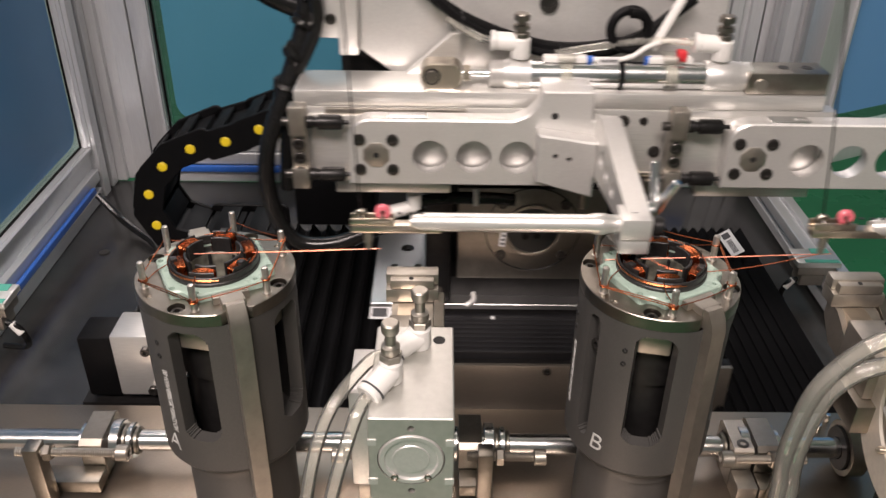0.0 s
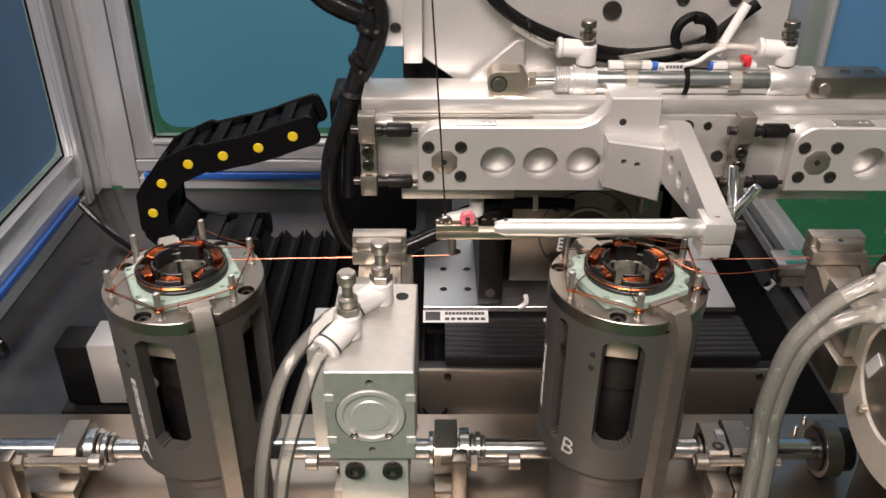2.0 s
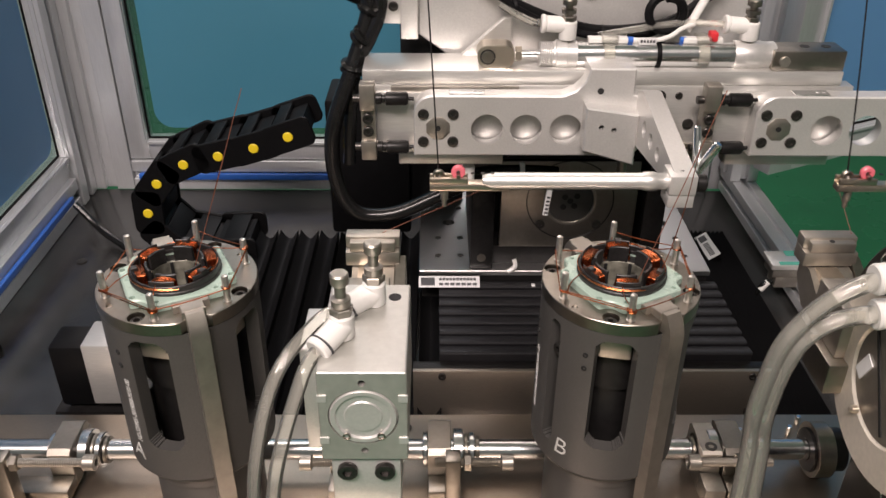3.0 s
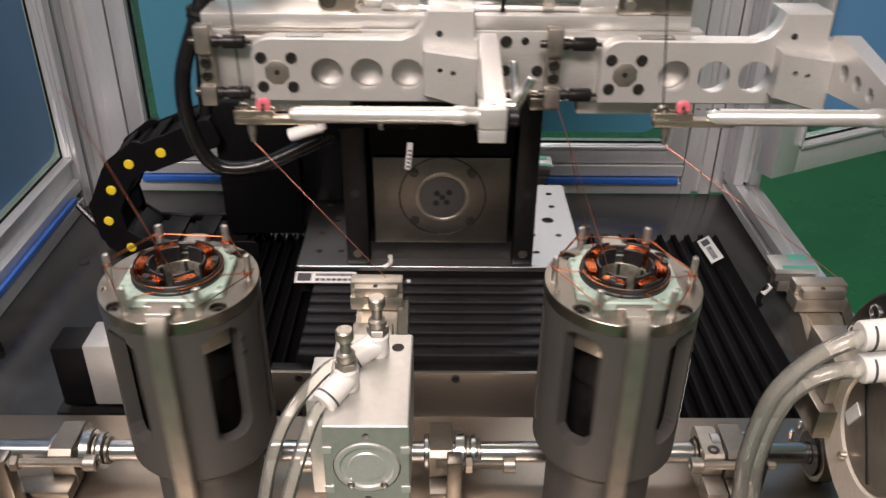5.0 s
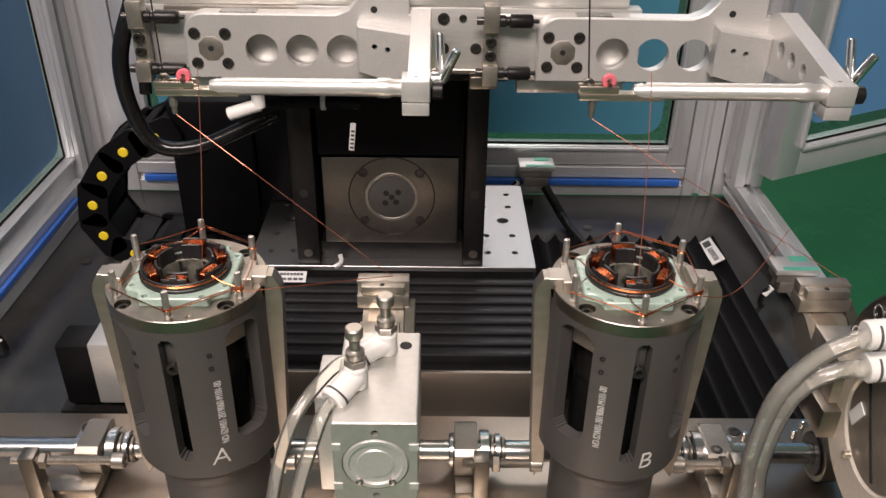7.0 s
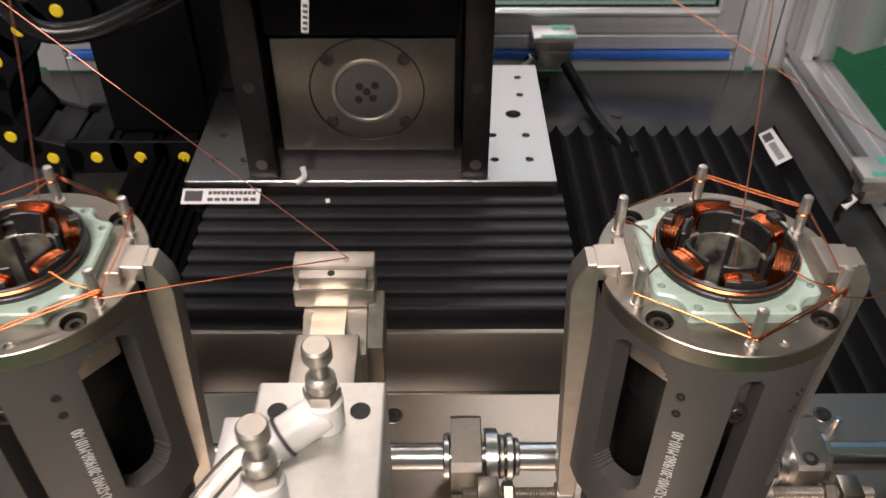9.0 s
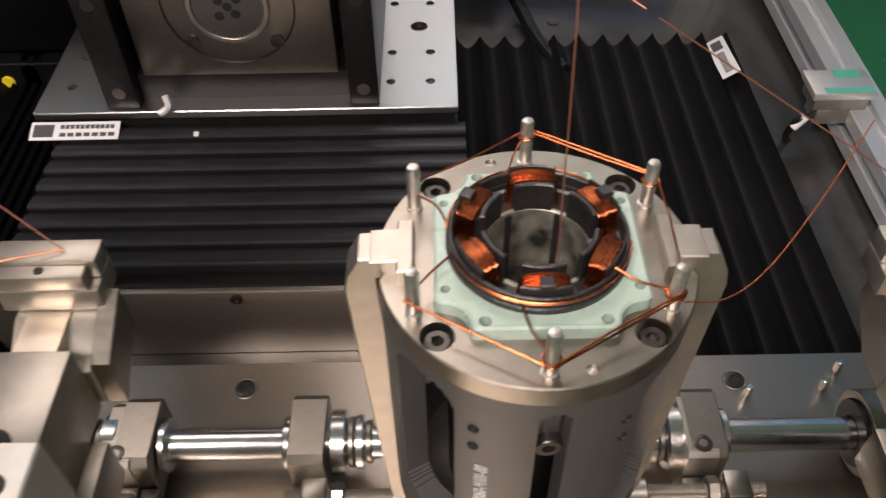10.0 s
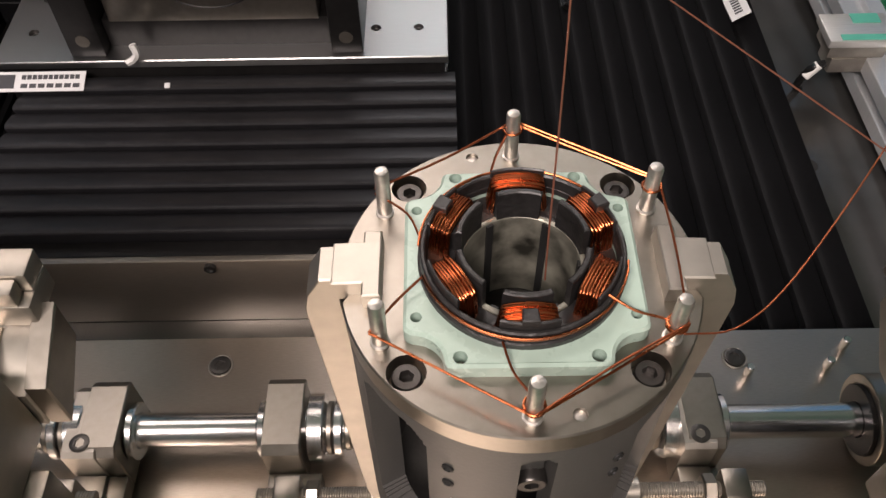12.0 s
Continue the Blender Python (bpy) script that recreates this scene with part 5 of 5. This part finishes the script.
part("cable_band", hollow(bmesh.new(), 0.0054, 0.0066, -0.002, 0.002, 18, Matrix.Translation((0.070, 0.0552, -0.060)) @ pose(0, 0, 0, 0, 90, 0)), WHITE, head)
part("lower_pin", rod(bmesh.new(), (0.150, 0.045, -0.045), (0.150, 0.045, -0.062), 0.0040, 14, 0.0006), STEEL, head)
part("link_bar", rod(bmesh.new(), (0.150, 0.022, -0.0215), (0.200, 0.022, -0.0215), 0.0028, 14), STEEL, head)
part("link_block", boxes(((0.186, 0.016, -0.034), (0.207, 0.030, -0.0245), 0.001)), STEEL, head)

# ---- energy chain beside the column ----
LINKS, CHAIN_END, CHAIN_STEP, CHAIN_Y = 9, 0.246, 0.0384, 0.3900


energy_chain = thing("energy_chain", (0, 0, BED_Z), "black plastic energy chain with yellow round pins", "energy chain")


def chain_link(k):
    bm = bmesh.new()
    slab(bm, rounded(-0.0262, -0.0160, 0.0262, 0.0160, 0.0080, 4), [], 0.0040, Matrix.Translation((0, 0.0, 0)) @ FRONT, 0.0008)
    slab(bm, rounded(-0.0262, -0.0160, 0.0262, 0.0160, 0.0080, 4), [], 0.0040, Matrix.Translation((0, 0.062, 0)) @ FRONT, 0.0008)
    box(bm, (-0.012, 0.0, 0.0115), (0.002, 0.058, 0.0148), 0.0008)
    box(bm, (-0.012, 0.0, -0.0148), (0.010, 0.058, -0.0115), 0.0008)
    box(bm, (-0.018, 0.006, -0.010), (0.018, 0.054, 0.009))
    c = part("link", bm, BLACKP, energy_chain)
    part("pin", lathe(bmesh.new(), [(0.0052, 0), (0.0052, 0.0010), (0.0044, 0.0016), (0.0005, 0.0016)], 20, Matrix.Translation((0, -0.0041, 0)) @ pose(0, 0, 0, 90, 0, 0)), YELLOW, c, "yellow round pin")
    return c


chain = [chain_link(k) for k in range(LINKS)]

# ---- things on the bed ----
mot = thing("stepper_motor", (-0.240, 0.130, BED_Z), "black stepper motor with silver end block", "motor")
part("end_block", boxes(((-0.006, 0.0, 0.028), (0.040, 0.035, 0.088), 0.002), ((-0.0065, 0.004, 0.05), (-0.0055, 0.032, 0.054))), ALU_BR, mot)
part("motor_body", boxes(((-0.034, 0.003, 0.024), (-0.0065, 0.034, 0.084), 0.003)), BLACKP, mot)
part("motor_foot", boxes(((-0.04, 0.0, 0.0), (0.04, 0.05, 0.0198))), DARK, mot)
for z in (0.035, 0.075):
    bolt(mot, (0.022, -0.0002, z), 0.004, 0.004)


def limit_sensor(name_x, y, z, flip):
    s = thing("door_sensor", (name_x, y, z), "small metal door sensor with green tape on a bracket", "sensor", "door sensors")
    part("bracket", boxes(((-0.019, -0.012, -0.012), (0.019, 0.012, -0.002), 0.0008), ((-0.015, -0.0125, -0.024), (0.015, 0.008, -0.0122), 0.0008)), STEEL_W, s)
    part("case", boxes(((-0.022, -0.0145, -0.0018), (0.022, 0.0145, 0.004), 0.0008)), ALU_BR, s)
    part("tape", boxes(((-0.014, -0.0135, 0.0041), (0.0205, -0.008, 0.0046))), TAPE, s, "green tape")
    part("tape", boxes(((-0.002, 0.004, 0.0041), (0.0165, 0.0135, 0.0046))), TAPE, s, "green tape")
    f = -1 if flip else 1
    part("lead", tube(bmesh.new(), [(-0.018 * f, -0.012, -0.016), (-0.027 * f, -0.013, -0.020), (-0.030 * f, -0.010, -0.036), (-0.020 * f, 0.0, -0.05), (0.0, 0.004, -0.052)], 0.0026, 10), RUBBER, s)
    part("lead_tag", rod(bmesh.new(), (-0.022 * f, -0.0125, -0.0165), (-0.029 * f, -0.0135, -0.026), 0.0033, 12, 0.0005), WHITE, s)
    return s


limit_sensor(0.396, 0.326, 0.8122, False)
limit_sensor(-0.355, 0.165, 0.865, True)
limit_sensor(0.155, 0.555, 0.818, False)
for a, b, nm in (((-0.345, YB - 0.026, BED_Z + 0.016), (0.345, YB - 0.0195, BED_Z + 0.024), "back"), ((XL + 0.001, 0.10, BED_Z + 0.022), (XL + 0.006, 0.50, BED_Z + 0.030), "side")):
    solid("trim", boxes((a, b, 0.001)), BLUE, "blue plastic strip in the frame slot", "trim", "structure")
hole_at = [(-0.20, 0.46), (0.215, 0.49), (-0.36, 0.40), (0.36, 0.25), (0.345, 0.42), (-0.30, 0.50)]
for x, y in hole_at:
    solid("bed_hole", lathe(bmesh.new(), [(0.0055, 0), (0.0055, 0.0005), (0.0035, 0.0006)], 18, Matrix.Translation((x, y, BED_Z + 0.0002))), HOLE, "small dark hole plug in the bed", "hole plug", "", "bed holes")
solid("bed_cable", tube(bmesh.new(), [(0.165, 0.53, 0.80), (0.185, 0.50, 0.775), (0.195, 0.46, 0.772), (0.205, 0.43, 0.772), (0.215, 0.405, 0.773)], 0.0058, 10), RUBBER, "black cable lying on the machine bed", "cable", m=None)
solid("bed_cable", tube(bmesh.new(), [(-0.385, 0.47, 0.80), (-0.35, 0.45, 0.775), (-0.30, 0.40, 0.772), (-0.28, 0.33, 0.772), (-0.285, 0.26, 0.772), (-0.30, 0.20, 0.772)], 0.0042, 10), RUBBER, "black cable lying on the machine bed", "cable")

# turned housing and hoses beside the second gripper
drum = thing("drive_drum", (0.250, -0.090, SHELF_Z), "bright turned steel disc on a dark bolted flange", "drum")
DM = Matrix.Translation((0, 0, 0.157)) @ pose(0, 0, 0, 0, 90, 0)
part("face_ring", hollow(bmesh.new(), 0.0292, 0.0520, 0.0, 0.0120, 72, DM, 0.0012), TURNED, drum, "bright turned annular face")
part("hub", lathe(bmesh.new(), [(0.0040, 0.0010), (0.0288, 0.0012), (0.0288, 0.0118)], 56, DM), STEEL_W, drum, "milled steel hub")
part("hub_slot", boxes(((0.0006, -0.0010, -0.028), (0.0016, 0.0010, 0.028))), HOLE, drum, "", Matrix.Translation((0, 0.006, 0.157)) @ pose(0, 0, 0, -32, 0, 0))
part("hub_label", boxes(((0.0002, -0.0035, -0.0075), (0.0009, 0.0035, 0.0075))), LABELM, drum, "small white printed label", Matrix.Translation((0, 0.0200, 0.154)) @ pose(0, 0, 0, 28, 0, 0))
part("hub_pin", lathe(bmesh.new(), [(0.0022, 0.0), (0.0020, -0.003), (0.0010, -0.004)], 14, DM @ Matrix.Translation((0.026, 0.014, 0))), BRASS, drum)
part("flange", lathe(bmesh.new(), [(0.040, 0.0125), (0.0705, 0.0128), (0.0720, 0.0140), (0.0720, 0.0220), (0.040, 0.0225)], 72, DM), DARK, drum, "dark bolted flange")
for k in range(15):
    at = DM @ Matrix.Translation((0.0630 * math.cos(0.2 + k * 0.41888), 0.0630 * math.sin(0.2 + k * 0.41888), 0))
    ring = part("flange_bush", hollow(bmesh.new(), 0.0040, 0.0051, 0.0116, 0.0130, 20, at, 0.0003), CHROME, drum, "bright bush in the flange")
    part("flange_screw", lathe(bmesh.new(), [(0.0039, 0.0128), (0.0039, 0.0122), (0.0022, 0.0121), (0.0020, 0.0126)], 14, at), BOLTM, ring)
part("rear_barrel", lathe(bmesh.new(), [(0.050, 0.0228), (0.050, 0.075), (0.040, 0.077)], 56, DM), STEEL, drum)
part("pedestal", boxes(((0.026, -0.045, -0.055), (0.070, 0.045, 0.112), 0.002)), DARK, drum)
hz = thing("air_hose_pair", (0.195, -0.092, SHELF_Z), "pair of clear air hoses curving to white fittings", "air hoses")
for run in ([(-0.006, -0.024, -0.045), (-0.006, -0.018, 0.0005), (-0.004, -0.006, 0.06), (-0.003, 0.0, 0.116), (-0.005, 0.0, 0.141), (-0.004, 0.0, 0.160), (-0.001, 0.0, 0.181), (0.005, 0.0, 0.195), (0.015, 0.0, 0.208), (0.026, 0.0, 0.216), (0.037, 0.001, 0.2195)],
            [(0.004, -0.024, -0.045), (0.004, -0.018, 0.0005), (0.004, -0.006, 0.06), (0.003, 0.0, 0.116), (0.001, 0.0, 0.133), (0.001, 0.0, 0.150), (0.003, 0.0, 0.169), (0.008, 0.0, 0.185), (0.018, 0.0, 0.196), (0.030, 0.0, 0.2005), (0.042, 0.001, 0.2005)]):
    part("hose", tube(bmesh.new(), run, 0.0043, 14), TUBE, hz, "clear plastic air hose")
    e = Vector(run[-1])
    part("fitting", rod(bmesh.new(), e - Vector((0.004, 0, 0)), e + Vector((0.013, 0.001, 0.001)), 0.0072, 20, 0.0008), WHITE, hz, "white push-in fitting")
    part("fitting_ring", rod(bmesh.new(), e, e + Vector((0.0012, 0, 0)), 0.0074, 20), INK, hz)
part("stem", rod(bmesh.new(), (0.049, 0.002, 0.2205), (0.086, 0.003, 0.2210), 0.0050, 14), STEEL_W, hz)
part("stem", rod(bmesh.new(), (0.054, 0.002, 0.2015), (0.0672, 0.003, 0.2015), 0.0050, 14), STEEL_W, hz)
part("manifold", boxes(((0.085, -0.012, 0.2085), (0.125, 0.020, 0.235), 0.002)), ALU_BR, hz)
scrap = thing("copper_scrap", (-0.30, 0.13, BED_Z + 0.001), "loose snippet of copper wire on the dark bed", "wire scrap")
part("snippet", tube(bmesh.new(), [(-0.03, -0.015, 0.0), (-0.01, -0.003, 0.0015), (0.006, 0.006, 0.0005)], 0.0006, 6), COPPER, scrap)

# ---- loose wires ----


def loose_wire(name, label, pts, mat, r=0.00023):
    w = thing(name, (0, 0, 0), label, "wire", "loose wires")
    part("wire", tube(bmesh.new(), pts, r, 6, 5), mat, w)
    return w


TAIL = [(0.0355, -0.0215, 0.0045), (0.048, -0.0172, 0.0036), (0.063, -0.0115, 0.0022), (0.080, -0.0054, 0.0004), (0.1000, 0.0020, -0.0012), (0.1165, 0.0080, -0.0030)]
TAIL_B = [(0.0355, -0.0215, 0.0045), (0.048, -0.0190, 0.0025), (0.062, -0.0085, 0.0025), (0.082, 0.0135, 0.0060), (0.104, 0.0400, 0.0130)]
STAND = [(0.0070, 0.0030, -0.008), (0.0074, 0.0096, 0.010), (0.0082, 0.0185, 0.034), (0.0088, 0.0285, 0.060), (0.0088, 0.0414, 0.094), (0.0085, 0.0470, 0.108)]
wires = []
for sx in (AX, BX):
    wires.append((
        sx,
        loose_wire("nozzle_wire", "thin copper wire drawn from the nozzle", [(0, 0, 0), (0, 0, 0.030), (0, 0, 0.060)], COPPER_L),
        loose_wire("gripped_wire", "thin copper wire held by the gripper", [(0, 0, 0), (0, 0, 0.055), (0, 0, 0.112)], COPPER_L),
        loose_wire("tail_wire", "bent copper wire end between spindle and gripper", TAIL if sx < 0 else TAIL_B, COPPER_D, 0.00025),
        loose_wire("standing_wire", "end of copper wire standing up out of the stator", STAND, COPPER_L, 0.00025),
    ))


# ---- what moves, and when ----
HEAD = [(0.0, -0.028, 0.111, 1.0215), (0.1, -0.010, 0.112, 1.0212), (0.2, 0.010, 0.113, 1.0205), (0.3, 0.026, 0.114, 1.020), (0.4, 0.034, 0.1145, 1.020), (0.5, 0.0355, 0.1145, 1.0195), (2.4, 0.0365, 0.1150, 1.0195), (2.5, 0.0365, 0.120, 1.0195), (2.7, 0.0365, 0.142, 1.0195), (3.0, 0.0365, 0.175, 1.0195), (3.4, 0.0365, 0.187, 1.0195), (3.9, 0.0365, 0.187, 1.0195), (4.2, 0.016, 0.187, 1.022), (4.5, -0.020, 0.1865, 1.0345), (5.0, -0.082, 0.186, 1.0585), (5.4, -0.128, 0.186, 1.074), (5.5, -0.132, 0.186, 1.0755), (6.0, -0.132, 0.186, 1.0755), (12.0, -0.132, 0.186, 1.0755)]
TURN = [(0.0, -63), (3.85, -63), (4.1, -88), (4.3, -128), (4.5, -165), (4.65, -193), (4.8, -222), (4.9, -246), (5.0, -270), (5.1, -295), (5.2, -318), (5.3, -340), (5.4, -357), (5.5, -360), (12.0, -360)]
OPEN = [(0.0, 0.0), (5.5, 0.0), (5.6, 0.2), (5.8, 0.9), (5.9, 1.0), (12.0, 1.0)]
LIFT = [(0.0, 0.0), (0.55, 0.0), (0.7, 0.027), (0.8, 0.0295), (2.7, 0.0295), (3.6, 0.0295), (4.0, 0.0), (12.0, 0.0)]


def chain_curve(cx):
    """Pin places of the chain for a carriage at cx: a run from the stage, a bend, and a lower run on the bed."""
    x0, xl = 0.845 * cx - CHAIN_END, -0.338 + 0.387 * cx
    rise = 0.0145 * (1 - cx / 0.168)
    low = BED_Z + 0.018
    top = [(0.158, 0.915), (0.1205, 0.907), (0.0835, 0.898 + 0.8 * rise), (0.0455, 0.888 + rise), (0.016, 0.866 + 0.3 * rise), (0.0015, 0.833), (0.008, 0.804), (0.034, low), (0.075, low), (0.16, low), (0.38, low)]
    path = [Vector((x0, 0.924, 0))] + [Vector((xl + u, v, 0)) for u, v in top if xl + u < x0 - 0.02 or v < 0.86]
    path = smooth_path(path, 12)
    acc, out, need = CHAIN_STEP - 0.012, [], CHAIN_STEP
    for p, q in zip(path, path[1:]):
        seg = (q - p).length
        while acc + seg >= need and len(out) < LINKS:
            p = p + (q - p) * ((need - acc) / seg)
            out.append(p.copy())
            seg = (q - p).length
            acc = 0.0
        acc += seg
    return out


def motions():
    walk(head, [(t, pose(x, y, z)) for t, x, y, z in HEAD])
    cars = [(t, x + 0.132, y - 0.186) for t, x, y, z in HEAD]
    walk(carriage, [(t, pose(CAR0.x + x, CAR0.y + y, CAR0.z)) for t, x, y in cars])
    walk(stage, [(t, pose(x, 0.140, BED_Z)) for t, x, y in cars])
    for k, f in enumerate(folds):
        walk(f, [(t, pose(x, 0.1515 + (k + 0.5) / NF * (CAR0.y + y - 0.1515), 0)) for t, x, y in cars])
    k = NF - 1
    walk(lab, [(t, pose(x - 0.1490, 0.1515 + (k + 0.5) / NF * (CAR0.y + y - 0.1515) - 0.0088, BED_Z + 0.0648, -72, 0, 0)) for t, x, y in cars])
    for k, f in enumerate(right_folds):
        walk(f, [(t, pose(x + 0.128 + (k / NS) * (0.352 - x - 0.128), 0, 0)) for t, x, y in cars])
    for k, f in enumerate(left_folds):
        walk(f, [(t, pose(x - 0.128 - 0.0205 - (k / NS) * (0.215 + x - 0.128), 0, 0)) for t, x, y in cars])
    for s, x in ((spindle_a, AX), (spindle_b, BX)):
        walk(s, [(t, pose(x, 0, SHELF_Z, 0, 0, a)) for t, a in TURN])
    for s, x in ((stator_a, AX), (stator_b, BX)):
        walk(s, [(t, pose(x, 0, TOP, 0, 0, a)) for t, a in TURN])
    for lev, base in levers_a + levers_b:
        walk(lev, [(t, base @ pose(0, 0, 0, 0, 3.6 * o - 1.2, 0)) for t, o in OPEN])
    for p, x, f in pushers:
        walk(p, [(t, pose(x + f * 0.0145 * o, 0, SHELF_Z)) for t, o in OPEN])
    for g, x in ((grip_a, 0.0), (grip_b, GB_X)):
        walk(g, [(t, pose(x, 0, SHELF_Z + z)) for t, z in LIFT])
    for ob, x, y in ((hz, 0.195, -0.092), (drum, 0.250, -0.090)):
        walk(ob, [(t, pose(x, y, SHELF_Z + z)) for t, z in LIFT])
    times = sorted({t for t, *_ in HEAD} | {t for t, _ in TURN} | {0.8, 2.1, 2.2, 2.3})
    curve = lambda rows, t: [float(np.interp(t, [q[0] for q in rows], [q[i] for q in rows])) for i in range(1, len(rows[0]))]
    for sx, w_noz, w_grip, w_tail, w_stand in wires:
        rows = {k: [] for k in (w_noz, w_grip, w_tail, w_stand)}
        for t in times:
            hx, hy, hv = curve(HEAD, t)
            turn, lift = curve(TURN, t)[0], curve(LIFT, t)[0]
            noz = Vector((hx + sx - AX + 0.0035, hy - 0.111, hv - 0.0062))
            grip = Vector((sx - AX + 0.005 if sx < 0 else GB_X + 0.012, 0.008, 0.9965 + lift))
            start = Vector((sx + 0.026, 0.004, TOP + 0.010))
            cut = t > 2.25
            aim = grip if cut else start
            way = (noz - start).normalized()
            back = lambda ln: start + way * min((noz - start).length - ln, 0)
            rows[w_noz].append((t, look(noz, aim) @ pose(0, 0, 0, 180, 0, 0)))
            rows[w_grip].append((t, look(grip if cut else back(0.112), noz) @ pose(0, 0, 0, 180, 0, 0)))
            about = pose(sx, 0, TOP, 0, 0, turn)
            tail = TAIL if sx < 0 else TAIL_B
            flat = look(tail[0], tail[-1]).inverted()
            upright = about @ look(STAND[0], STAND[-1]) @ flat
            rows[w_tail].append((t, look(back(0.093), noz) @ flat if not cut else upright if t < 5.35 else about))
            rows[w_stand].append((t, about if cut else look(back(0.118), noz) @ look(STAND[0], STAND[-1]).inverted()))
        for w, r in rows.items():
            walk(w, r)
    ticks = sorted({t for t, *_ in HEAD} | {round(0.1 * k, 1) for k in range(40, 56)})
    joints = [(t, chain_curve(curve(HEAD, t)[0] + 0.132)) for t in ticks]
    for k, c in enumerate(chain):
        rows = []
        for t, p in joints:
            a, b = p[max(k - 1, 0)], p[min(k + 1, LINKS - 1)]
            rows.append((t, pose(p[k].x, CHAIN_Y + 0.0041, p[k].y - BED_Z, 0, -math.degrees(math.atan2(a.y - b.y, a.x - b.x)), 0)))
        walk(c, rows)


motions()
